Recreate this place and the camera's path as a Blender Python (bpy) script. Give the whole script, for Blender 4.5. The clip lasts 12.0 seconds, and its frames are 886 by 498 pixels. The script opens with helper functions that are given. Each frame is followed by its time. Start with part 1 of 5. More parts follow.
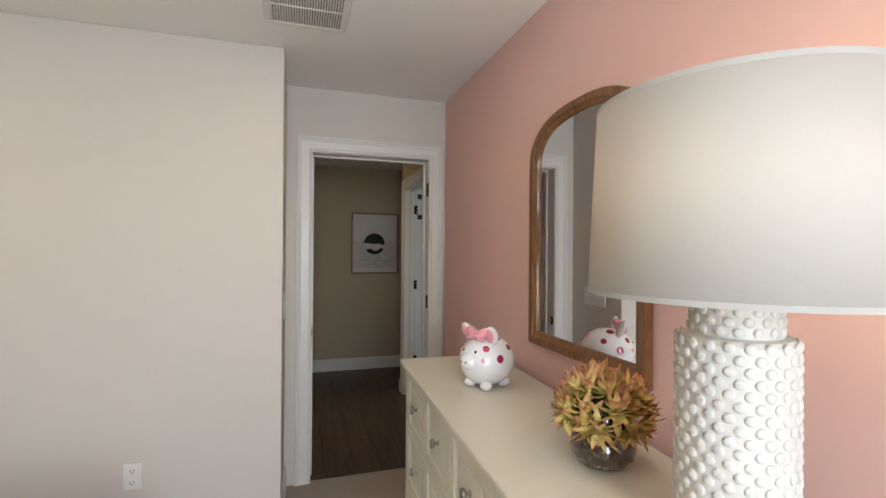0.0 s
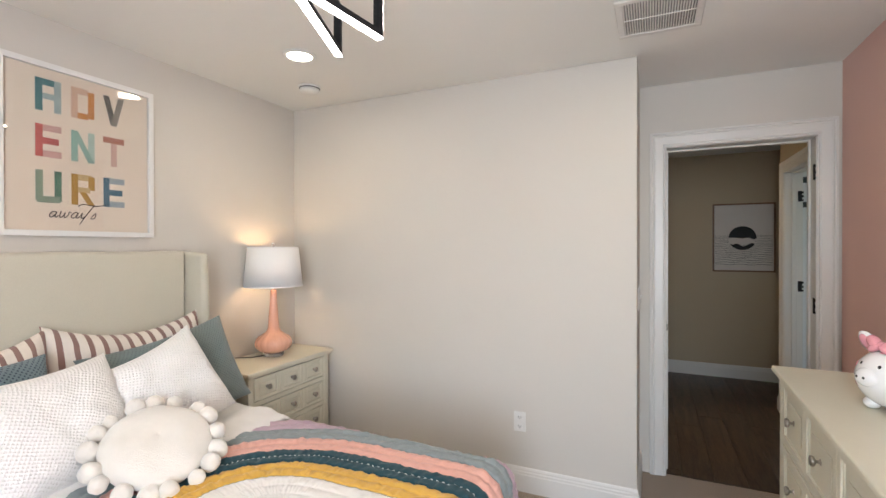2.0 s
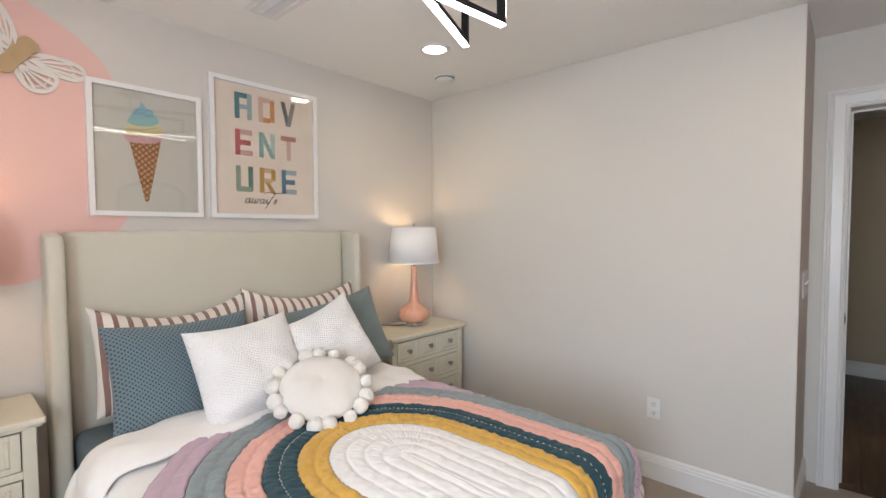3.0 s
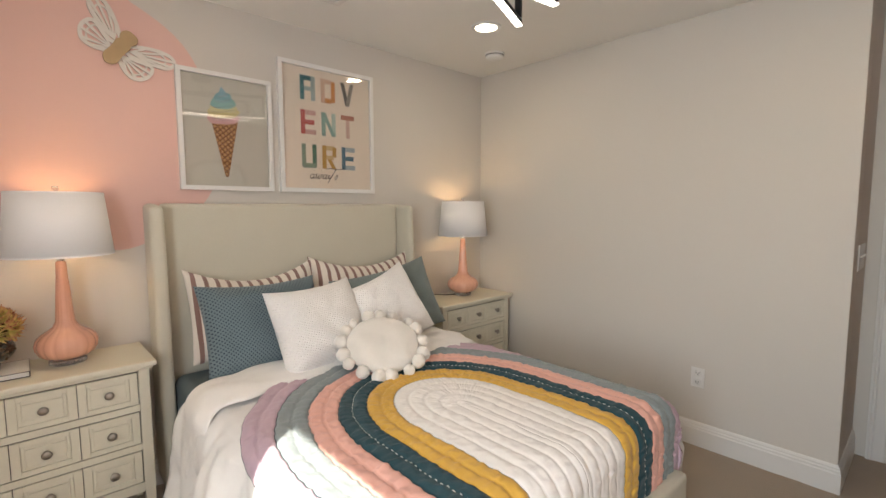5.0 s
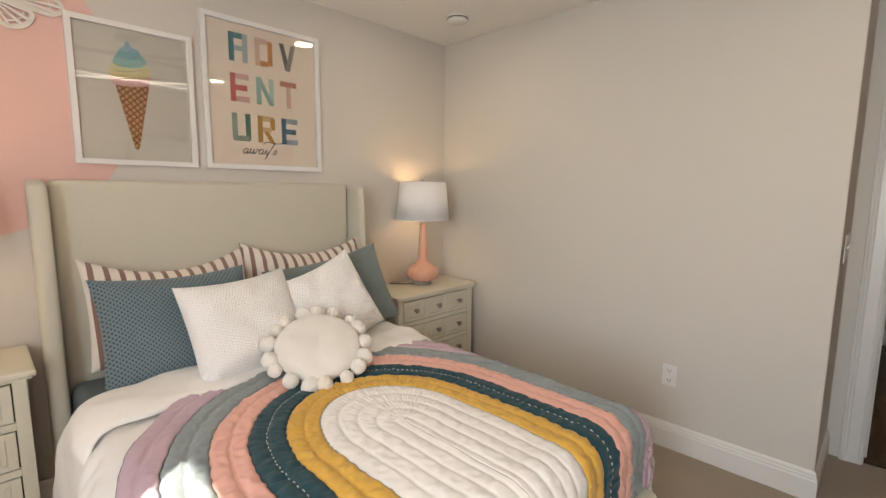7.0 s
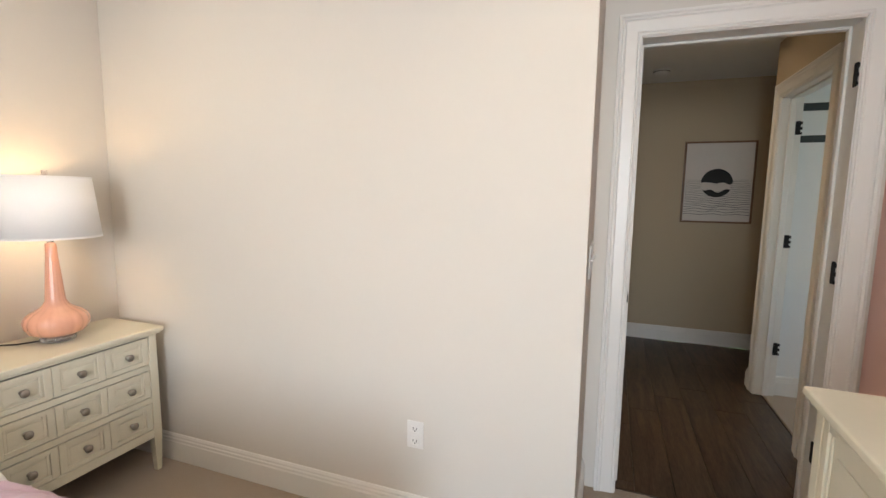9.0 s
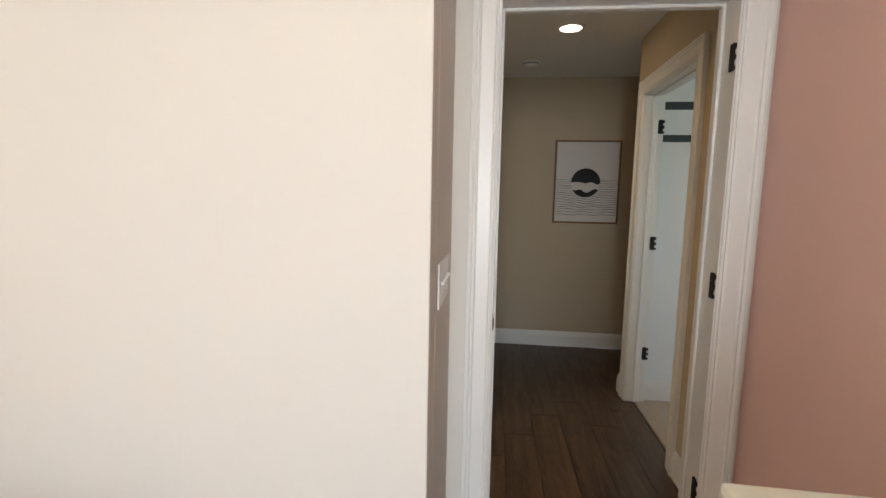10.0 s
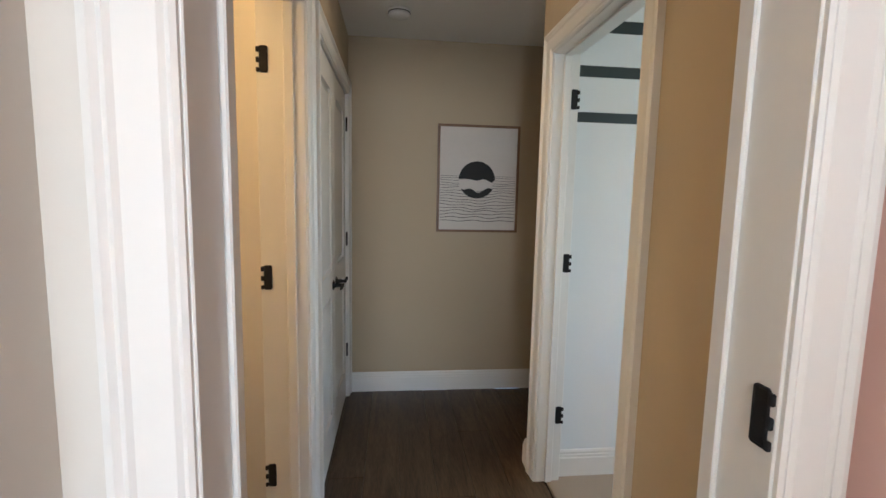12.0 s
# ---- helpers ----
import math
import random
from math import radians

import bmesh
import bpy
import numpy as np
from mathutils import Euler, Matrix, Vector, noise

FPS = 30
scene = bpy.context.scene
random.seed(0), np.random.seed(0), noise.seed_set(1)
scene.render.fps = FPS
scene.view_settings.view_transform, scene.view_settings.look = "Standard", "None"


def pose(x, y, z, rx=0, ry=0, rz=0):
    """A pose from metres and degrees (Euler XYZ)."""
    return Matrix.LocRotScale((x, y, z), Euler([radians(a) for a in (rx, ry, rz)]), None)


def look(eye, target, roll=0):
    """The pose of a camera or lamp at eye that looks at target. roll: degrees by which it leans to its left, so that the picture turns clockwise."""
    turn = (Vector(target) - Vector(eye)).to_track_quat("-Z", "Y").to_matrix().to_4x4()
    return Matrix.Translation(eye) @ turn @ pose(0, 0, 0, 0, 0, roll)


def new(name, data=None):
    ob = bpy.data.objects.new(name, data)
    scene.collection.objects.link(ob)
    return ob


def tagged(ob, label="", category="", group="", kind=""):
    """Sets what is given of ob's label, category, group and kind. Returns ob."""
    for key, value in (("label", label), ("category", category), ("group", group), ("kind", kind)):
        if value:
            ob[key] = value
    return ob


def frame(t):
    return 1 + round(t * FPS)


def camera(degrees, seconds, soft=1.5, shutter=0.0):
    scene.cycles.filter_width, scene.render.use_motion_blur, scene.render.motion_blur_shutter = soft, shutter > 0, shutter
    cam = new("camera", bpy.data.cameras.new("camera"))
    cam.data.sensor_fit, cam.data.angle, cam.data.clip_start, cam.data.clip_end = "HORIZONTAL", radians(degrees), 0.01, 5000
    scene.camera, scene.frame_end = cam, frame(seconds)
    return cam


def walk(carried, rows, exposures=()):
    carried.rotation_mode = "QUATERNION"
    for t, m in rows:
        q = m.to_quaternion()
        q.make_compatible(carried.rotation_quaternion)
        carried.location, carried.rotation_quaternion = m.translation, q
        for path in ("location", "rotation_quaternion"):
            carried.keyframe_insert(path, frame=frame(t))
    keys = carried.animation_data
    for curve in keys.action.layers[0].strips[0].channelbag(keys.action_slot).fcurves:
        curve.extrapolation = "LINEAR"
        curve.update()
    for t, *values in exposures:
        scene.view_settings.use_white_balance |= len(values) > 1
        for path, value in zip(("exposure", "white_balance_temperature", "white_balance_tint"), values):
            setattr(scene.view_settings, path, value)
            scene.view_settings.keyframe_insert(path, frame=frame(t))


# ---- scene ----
cam = camera(88.1, 12.0)
PATH = [
    (0, (0.474, 0.952, 1.437), (1.074, 2.86, 1.446), 0.4),
    (0.5, (0.416, 0.873, 1.443), (0.64, 2.86, 1.463), 0.4),
    (1, (0.364, 0.792, 1.446), (0.21, 2.786, 1.462), 0.3),
    (1.5, (0.403, 0.76, 1.444), (-0.046, 2.709, 1.457), 0.2),
    (2, (0.47, 0.724, 1.435), (-0.361, 2.543, 1.424), -0.1),
    (2.5, (0.543, 0.703, 1.425), (-0.589, 2.352, 1.381), -0.1),
    (3, (0.58, 0.67, 1.415), (-0.755, 2.157, 1.331), -0.2),
    (3.2, (0.59, 0.661, 1.405), (-0.789, 2.106, 1.312), -0.1),
    (5, (0.652, 0.528, 1.386), (-0.81, 1.881, 1.208), -0.2),
    (5.5, (0.648, 0.523, 1.385), (-0.837, 1.846, 1.18), -0.2),
    (6, (0.617, 0.551, 1.391), (-0.868, 1.87, 1.155), -0.1),
    (6.5, (0.57, 0.668, 1.392), (-0.887, 2.016, 1.143), 0.0),
    (6.7, (0.555, 0.724, 1.391), (-0.88, 2.093, 1.136), 0.2),
    (8.3, (0.454, 1.34, 1.376), (-0.468, 3.098, 1.136), 0.7),
    (8.5, (0.472, 1.444, 1.389), (-0.36, 3.247, 1.149), 0.7),
    (9, (0.466, 1.729, 1.383), (-0.215, 3.594, 1.146), 0.8),
    (9.5, (0.469, 1.993, 1.379), (-0.014, 3.92, 1.14), 1.0),
    (10, (0.544, 2.286, 1.389), (0.329, 4.261, 1.154), 1.1),
    (10.5, (0.586, 2.547, 1.385), (0.459, 4.528, 1.144), 1.0),
    (11, (0.649, 2.815, 1.378), (0.647, 4.801, 1.144), 1.3),
    (11.5, (0.742, 3.062, 1.383), (0.897, 5.044, 1.164), 1.3),
    (12, (0.777, 3.359, 1.396), (0.993, 5.334, 1.171), 1.2),
]
EXPOSURES = [(0.0, 1.85, 6250, 10), (1.5, 2.1, 6200, 10), (3.0, 1.84, 6000, 10), (5.5, 1.48, 6800, 10), (6.7, 1.53, 6800, 10), (8.5, 2.24, 6350, 10), (10.5, 2.45, 6350, 10), (11.0, 2.55, 6250, 10), (11.5, 2.98, 6100, 10), (12.0, 3.0, 5950, 10)]
walk(cam, [(t, look(eye, target, roll)) for t, eye, target, roll in PATH], EXPOSURES)

# ---- light ----
SUN_AZ = Vector((0.54, -0.84))
SUN_EL = radians(39)
world = bpy.data.worlds.new("world")
scene.world = world
world.use_nodes = True
wn = world.node_tree
sky = wn.nodes.new("ShaderNodeTexSky")
sky.sky_type = "NISHITA"
sky.sun_disc = False
sky.sun_elevation = SUN_EL
sky.sun_rotation = math.atan2(SUN_AZ.x, SUN_AZ.y)
wn.links.new(sky.outputs[0], wn.nodes["Background"].inputs[0])
wn.nodes["Background"].inputs[1].default_value = 0.12


def lamp(name, kind, energy, color, pose_m, **extra):
    d = bpy.data.lights.new(name, kind)
    d.energy, d.color = energy, color
    for key, value in extra.items():
        setattr(d, key, value)
    ob = new(name, d)
    ob.matrix_world = pose_m
    return ob


sun_dir = Vector((SUN_AZ.x * math.cos(SUN_EL), SUN_AZ.y * math.cos(SUN_EL), math.sin(SUN_EL)))
lamp("sun", "SUN", 5.0, (1.0, 0.95, 0.88), look(sun_dir * 10, (0, 0, 0)), angle=radians(0.5))
lamp("south_window_skylight", "AREA", 15.5, (0.81, 0.905, 1.0), look((0.68, -0.36, 1.4), (0.4, 3.0, 1.25)), shape="RECTANGLE", size=0.95, size_y=1.3)
lamp("side_room_skylight", "AREA", 1.4, (0.8, 0.9, 1.0), look((3.3, 4.7, 1.5), (1.5, 5.0, 1.0)), shape="RECTANGLE", size=1.0, size_y=1.3)
lamp("bathroom_light", "POINT", 3.2, (1.0, 0.62, 0.25), pose(-0.5, 4.4, 2.1), shadow_soft_size=0.08)
WARM = (1.0, 0.72, 0.42)
SOFT = (1.0, 0.82, 0.60)
BEDSIDE = (1.0, 0.62, 0.30)
HALLWARM = (1.0, 0.64, 0.34)

# ---- materials ----


def mat(name, col, rough=0.5, metal=0.0, vary=0.06, scale=3.0, bump=0.0, bscale=200.0, coat=0.0, spec=0.5, fine=0.03, fscale=60.0, sheen=0.0, bdist=0.001):
    """A painted, woven or polished surface: base colour varied at two scales, with a fine relief."""
    m = bpy.data.materials.new(name)
    m.use_nodes = True
    nt = m.node_tree
    b = nt.nodes["Principled BSDF"]
    tc = nt.nodes.new("ShaderNodeTexCoord")
    n1 = nt.nodes.new("ShaderNodeTexNoise")
    n2 = nt.nodes.new("ShaderNodeTexNoise")
    n1.inputs["Scale"].default_value, n1.inputs["Detail"].default_value = scale, 4
    n2.inputs["Scale"].default_value, n2.inputs["Detail"].default_value = fscale, 2
    for n in (n1, n2):
        nt.links.new(tc.outputs["Object"], n.inputs["Vector"])
    add = nt.nodes.new("ShaderNodeMath")
    add.operation = "MULTIPLY_ADD"
    nt.links.new(n1.outputs["Fac"], add.inputs[0])
    add.inputs[1].default_value, add.inputs[2].default_value = 2 * vary, 1 - vary
    add2 = nt.nodes.new("ShaderNodeMath")
    add2.operation = "MULTIPLY_ADD"
    nt.links.new(n2.outputs["Fac"], add2.inputs[0])
    add2.inputs[1].default_value = 2 * fine
    sub = nt.nodes.new("ShaderNodeMath")
    sub.operation = "SUBTRACT"
    nt.links.new(add.outputs[0], sub.inputs[0])
    sub.inputs[1].default_value = fine
    nt.links.new(sub.outputs[0], add2.inputs[2])
    mul = nt.nodes.new("ShaderNodeVectorMath")
    mul.operation = "SCALE"
    mul.inputs[0].default_value = col
    nt.links.new(add2.outputs[0], mul.inputs["Scale"])
    nt.links.new(mul.outputs[0], b.inputs["Base Color"])
    b.inputs["Roughness"].default_value = rough
    b.inputs["Metallic"].default_value = metal
    b.inputs["Coat Weight"].default_value = coat
    b.inputs["Coat Roughness"].default_value = 0.08
    b.inputs["Specular IOR Level"].default_value = spec
    b.inputs["Sheen Weight"].default_value = sheen
    if bump:
        n3 = nt.nodes.new("ShaderNodeTexNoise")
        n3.inputs["Scale"].default_value, n3.inputs["Detail"].default_value = bscale, 3
        nt.links.new(tc.outputs["Object"], n3.inputs["Vector"])
        bp = nt.nodes.new("ShaderNodeBump")
        bp.inputs["Strength"].default_value, bp.inputs["Distance"].default_value = bump, bdist
        nt.links.new(n3.outputs["Fac"], bp.inputs["Height"])
        nt.links.new(bp.outputs[0], b.inputs["Normal"])
    return m


def node(nt, kind, **vals):
    n = nt.nodes.new(kind)
    for key, value in vals.items():
        if key in n.inputs:
            n.inputs[key].default_value = value
        else:
            setattr(n, key, value)
    return n


def wood(name, dark, light, rough=0.4, grain=(1.0, 12.0, 12.0), random_shift=True, scale=3.0, vary=0.25, coat=0.0):
    m = bpy.data.materials.new(name)
    m.use_nodes = True
    nt = m.node_tree
    b = nt.nodes["Principled BSDF"]
    tc = node(nt, "ShaderNodeTexCoord")
    mp = node(nt, "ShaderNodeMapping")
    mp.inputs["Scale"].default_value = grain
    nt.links.new(tc.outputs["Object"], mp.inputs["Vector"])
    info = node(nt, "ShaderNodeObjectInfo")
    off = node(nt, "ShaderNodeVectorMath", operation="SCALE")
    off.inputs[0].default_value = (37.0, 11.0, 5.0)
    nt.links.new(info.outputs["Random"], off.inputs["Scale"])
    addv = node(nt, "ShaderNodeVectorMath", operation="ADD")
    nt.links.new(mp.outputs[0], addv.inputs[0])
    nt.links.new(off.outputs[0], addv.inputs[1])
    n1 = node(nt, "ShaderNodeTexNoise", Scale=scale, Detail=6.0, Distortion=1.2)
    n2 = node(nt, "ShaderNodeTexNoise", Scale=scale * 9, Detail=4.0)
    for n in (n1, n2):
        nt.links.new(addv.outputs[0], n.inputs["Vector"])
    mixn = node(nt, "ShaderNodeMath", operation="MULTIPLY_ADD")
    nt.links.new(n2.outputs["Fac"], mixn.inputs[0])
    mixn.inputs[1].default_value = 0.45
    sc = node(nt, "ShaderNodeMath", operation="MULTIPLY")
    nt.links.new(n1.outputs["Fac"], sc.inputs[0])
    sc.inputs[1].default_value = 0.6
    nt.links.new(sc.outputs[0], mixn.inputs[2])
    ramp = node(nt, "ShaderNodeValToRGB")
    ramp.color_ramp.elements[0].position, ramp.color_ramp.elements[0].color = 0.35, (*dark, 1)
    ramp.color_ramp.elements[1].position, ramp.color_ramp.elements[1].color = 0.68, (*light, 1)
    nt.links.new(mixn.outputs[0], ramp.inputs[0])
    val = node(nt, "ShaderNodeMath", operation="MULTIPLY_ADD")
    nt.links.new(info.outputs["Random"], val.inputs[0])
    val.inputs[1].default_value, val.inputs[2].default_value = 2 * vary, 1 - vary
    mul = node(nt, "ShaderNodeVectorMath", operation="SCALE")
    nt.links.new(ramp.outputs[0], mul.inputs[0])
    nt.links.new(val.outputs[0], mul.inputs["Scale"])
    nt.links.new(mul.outputs[0], b.inputs["Base Color"])
    b.inputs["Roughness"].default_value = rough
    b.inputs["Coat Weight"].default_value = coat
    bp = node(nt, "ShaderNodeBump", Strength=0.25, Distance=0.001)
    nt.links.new(mixn.outputs[0], bp.inputs["Height"])
    nt.links.new(bp.outputs[0], b.inputs["Normal"])
    return m


def glow(name, col, strength):
    m = bpy.data.materials.new(name)
    m.use_nodes = True
    b = m.node_tree.nodes["Principled BSDF"]
    b.inputs["Base Color"].default_value = (0.8, 0.8, 0.8, 1)
    b.inputs["Emission Color"].default_value = (*col, 1)
    b.inputs["Emission Strength"].default_value = strength
    return m


def shade_cloth(name, col, through_light=0.10):
    m = bpy.data.materials.new(name)
    m.use_nodes = True
    nt = m.node_tree
    out = nt.nodes["Material Output"]
    nt.nodes.remove(nt.nodes["Principled BSDF"])
    tc = node(nt, "ShaderNodeTexCoord")
    mp = node(nt, "ShaderNodeMapping")
    mp.inputs["Scale"].default_value = (1, 1, 6)
    nt.links.new(tc.outputs["Object"], mp.inputs["Vector"])
    n1 = node(nt, "ShaderNodeTexNoise", Scale=160.0, Detail=2.0)
    nt.links.new(mp.outputs[0], n1.inputs["Vector"])
    ramp = node(nt, "ShaderNodeValToRGB")
    ramp.color_ramp.elements[0].color = (*[c * 0.93 for c in col], 1)
    ramp.color_ramp.elements[1].color = (*col, 1)
    nt.links.new(n1.outputs["Fac"], ramp.inputs[0])
    bp = node(nt, "ShaderNodeBump", Strength=0.15, Distance=0.0006)
    nt.links.new(n1.outputs["Fac"], bp.inputs["Height"])
    d = node(nt, "ShaderNodeBsdfDiffuse")
    tr = node(nt, "ShaderNodeBsdfTranslucent")
    for s in (d, tr):
        nt.links.new(ramp.outputs[0], s.inputs["Color"])
        nt.links.new(bp.outputs[0], s.inputs["Normal"])
    mx = node(nt, "ShaderNodeMixShader")
    mx.inputs[0].default_value = through_light
    nt.links.new(d.outputs[0], mx.inputs[1])
    nt.links.new(tr.outputs[0], mx.inputs[2])
    nt.links.new(mx.outputs[0], out.inputs["Surface"])
    return m


def pane_glass(name):
    m = bpy.data.materials.new(name)
    m.use_nodes = True
    nt = m.node_tree
    out = nt.nodes["Material Output"]
    nt.nodes.remove(nt.nodes["Principled BSDF"])
    fr = node(nt, "ShaderNodeFresnel", IOR=1.5)
    tr = node(nt, "ShaderNodeBsdfTransparent")
    gl = node(nt, "ShaderNodeBsdfGlossy", Roughness=0.015)
    mx = node(nt, "ShaderNodeMixShader")
    nt.links.new(fr.outputs[0], mx.inputs[0])
    nt.links.new(tr.outputs[0], mx.inputs[1])
    nt.links.new(gl.outputs[0], mx.inputs[2])
    nt.links.new(mx.outputs[0], out.inputs["Surface"])
    return m


def pattern(name, col, col2, kind, size, rough=0.9, width=0.5, angle=0.0):
    """Cloth with woven stripes, dots or a knitted relief, in the cloth's own coordinates (x across, z up)."""
    m = mat(name, col, rough, vary=0.04, scale=8, bump=0.4, bscale=500, sheen=0.2)
    nt = m.node_tree
    b = nt.nodes["Principled BSDF"]
    base = b.inputs["Base Color"].links[0].from_socket
    tc = node(nt, "ShaderNodeTexCoord")
    mp = node(nt, "ShaderNodeMapping")
    mp.inputs["Rotation"].default_value = (0, 0, angle)
    mp.inputs["Scale"].default_value = (1 / size, 1 / size, 1 / size)
    nt.links.new(tc.outputs["UV"], mp.inputs["Vector"])
    if kind == "stripes":
        sep = node(nt, "ShaderNodeSeparateXYZ")
        nt.links.new(mp.outputs[0], sep.inputs[0])
        fr = node(nt, "ShaderNodeMath", operation="FRACT")
        nt.links.new(sep.outputs[0], fr.inputs[0])
        lt = node(nt, "ShaderNodeMath", operation="LESS_THAN")
        nt.links.new(fr.outputs[0], lt.inputs[0])
        lt.inputs[1].default_value = width
    else:
        fr = node(nt, "ShaderNodeVectorMath", operation="FRACTION")
        nt.links.new(mp.outputs[0], fr.inputs[0])
        dist = node(nt, "ShaderNodeVectorMath", operation="DISTANCE")
        nt.links.new(fr.outputs[0], dist.inputs[0])
        dist.inputs[1].default_value = (0.5, 0.5, 0)
        lt = node(nt, "ShaderNodeMath", operation="LESS_THAN")
        nt.links.new(dist.outputs["Value"], lt.inputs[0])
        lt.inputs[1].default_value = width
    if kind == "knit":
        bp = node(nt, "ShaderNodeBump", Strength=0.9, Distance=0.0065)
        tuft = node(nt, "ShaderNodeTexNoise", Scale=95.0, Detail=3.0)
        nt.links.new(tc.outputs["Object"], tuft.inputs["Vector"])
        relief = node(nt, "ShaderNodeMath", operation="MULTIPLY_ADD")
        nt.links.new(dist.outputs["Value"], relief.inputs[0])
        relief.inputs[1].default_value = 0.85
        nt.links.new(tuft.outputs["Fac"], relief.inputs[2])
        nt.links.new(relief.outputs[0], bp.inputs["Height"])
        bp.invert = True
        nt.links.new(bp.outputs[0], b.inputs["Normal"])
    else:
        mx = node(nt, "ShaderNodeMix", data_type="RGBA")
        nt.links.new(lt.outputs[0], mx.inputs["Factor"])
        nt.links.new(base, mx.inputs[6])
        mx.inputs[7].default_value = (*col2, 1)
        nt.links.new(mx.outputs[2], b.inputs["Base Color"])
    return m


PAINT = mat("warm_grey_wall_paint", (0.625, 0.59, 0.535), 0.75, vary=0.02, scale=1.2, bump=0.12, bscale=350, fine=0.01)
HALLPAINT = mat("tan_hall_wall_paint", (0.46, 0.375, 0.26), 0.75, vary=0.02, scale=1.2, bump=0.12, bscale=350, fine=0.01)
CEIL = mat("ceiling_paint", (0.82, 0.805, 0.77), 0.85, vary=0.02, scale=1.5, bump=0.1, bscale=300, fine=0.01)
PINK = mat("pink_wall_paint", (0.73, 0.475, 0.415), 0.75, vary=0.02, scale=1.2, bump=0.12, bscale=350, fine=0.01)
SIDE = mat("white_wall_paint", (0.72, 0.74, 0.74), 0.75, vary=0.02, scale=1.2, bump=0.1, bscale=350, fine=0.01)
TRIM = mat("white_trim_paint", (0.72, 0.705, 0.67), 0.35, vary=0.02, scale=4, bump=0.03, bscale=90, fine=0.01)
CARPET = mat("beige_carpet", (0.375, 0.29, 0.205), 0.95, vary=0.12, scale=6, bump=1.0, bscale=420, fine=0.18, fscale=260, sheen=0.3, bdist=0.006)
BLACK = mat("black_metal", (0.012, 0.012, 0.013), 0.6, vary=0.1, scale=30, spec=0.25)
STRIPE = mat("dark_green_stripe_paint", (0.025, 0.035, 0.035), 0.6, vary=0.1, scale=4)
CREAM = mat("cream_painted_wood", (0.65, 0.62, 0.50), 0.42, vary=0.05, scale=5, bump=0.05, bscale=60, fine=0.02, coat=0.1)
# near-black: puts the shade of drawer gaps into colour; bed slats share it
GAP = mat("drawer_shadow_gap", (0.04, 0.035, 0.025), 0.7)
PEWTER = mat("aged_pewter", (0.36, 0.33, 0.29), 0.32, metal=1.0, vary=0.15, scale=80)
CHROME = mat("polished_nickel", (0.72, 0.7, 0.66), 0.15, metal=1.0)
PLANK = wood("dark_brown_oak", (0.020, 0.0105, 0.005), (0.112, 0.069, 0.038), 0.40, grain=(9.0, 0.9, 1.0), scale=2.4, vary=0.13)
MIRRORWOOD = wood("honey_stained_wood", (0.12, 0.045, 0.013), (0.27, 0.12, 0.04), 0.35, grain=(10.0, 10.0, 1.5), scale=2.5, vary=0.05, coat=0.3)
PICWOOD = wood("brown_oak_frame", (0.11, 0.055, 0.025), (0.21, 0.12, 0.06), 0.45, grain=(10.0, 10.0, 1.5), scale=3.0, vary=0.05)
LINEN = mat("oatmeal_linen_upholstery", (0.57, 0.54, 0.44), 0.92, vary=0.03, scale=6, bump=0.6, bscale=520, fine=0.07, fscale=300, sheen=0.2)
SHEET = mat("slate_blue_sheet", (0.14, 0.18, 0.195), 0.9, vary=0.08, scale=10, bump=0.3, bscale=500)
WHITECLOTH = mat("ivory_cotton", (0.82, 0.795, 0.755), 0.92, vary=0.03, scale=9, bump=0.35, bscale=420, fine=0.02, sheen=0.2)
MUSTARD = mat("mustard_cotton", (0.62, 0.36, 0.055), 0.9, vary=0.06, scale=9, bump=0.35, bscale=420, sheen=0.2)
TEAL = mat("dark_teal_cotton", (0.008, 0.048, 0.062), 0.9, vary=0.08, scale=9, bump=0.35, bscale=420, sheen=0.15)
PEACH = mat("peach_pink_cotton", (0.74, 0.40, 0.32), 0.9, vary=0.05, scale=9, bump=0.35, bscale=420, sheen=0.2)
GREYCLOTH = mat("grey_blue_cotton", (0.24, 0.28, 0.28), 0.9, vary=0.06, scale=9, bump=0.35, bscale=420, sheen=0.2)
MAUVE = mat("mauve_cotton", (0.50, 0.36, 0.415), 0.9, vary=0.06, scale=9, bump=0.35, bscale=420, sheen=0.2)
TEALTHREAD = mat("dark_teal_thread", (0.03, 0.05, 0.06), 0.85)
THREAD = mat("white_thread", (0.7, 0.7, 0.66), 0.8)
KNIT = pattern("white_waffle_knit", (0.86, 0.84, 0.81), (0, 0, 0), "knit", 0.0105, width=0.35, angle=0.5)
DOTS = pattern("blue_grey_cotton_with_navy_dots", (0.14, 0.195, 0.215), (0.022, 0.038, 0.062), "dots", 0.0125, width=0.25, angle=0.785)
DOTS_FAINT = pattern("grey_green_cotton_with_faint_dots", (0.165, 0.205, 0.20), (0.09, 0.12, 0.125), "dots", 0.0115, width=0.21, angle=0.785)
TICKING = pattern("ivory_linen_with_mauve_stripes", (0.74, 0.68, 0.60), (0.26, 0.155, 0.13), "stripes", 0.052, width=0.37)
PLUSH = mat("ivory_plush", (0.77, 0.73, 0.66), 0.98, vary=0.04, scale=12, bump=0.9, bscale=260, fine=0.03, sheen=0.5, bdist=0.003)
CERAMIC = mat("white_bobble_ceramic", (0.56, 0.54, 0.49), 0.5, vary=0.03, scale=10, bump=0.15, bscale=200, fine=0.02)
PIGWHITE = mat("white_glazed_ceramic", (0.80, 0.79, 0.78), 0.12, vary=0.02, coat=0.6)
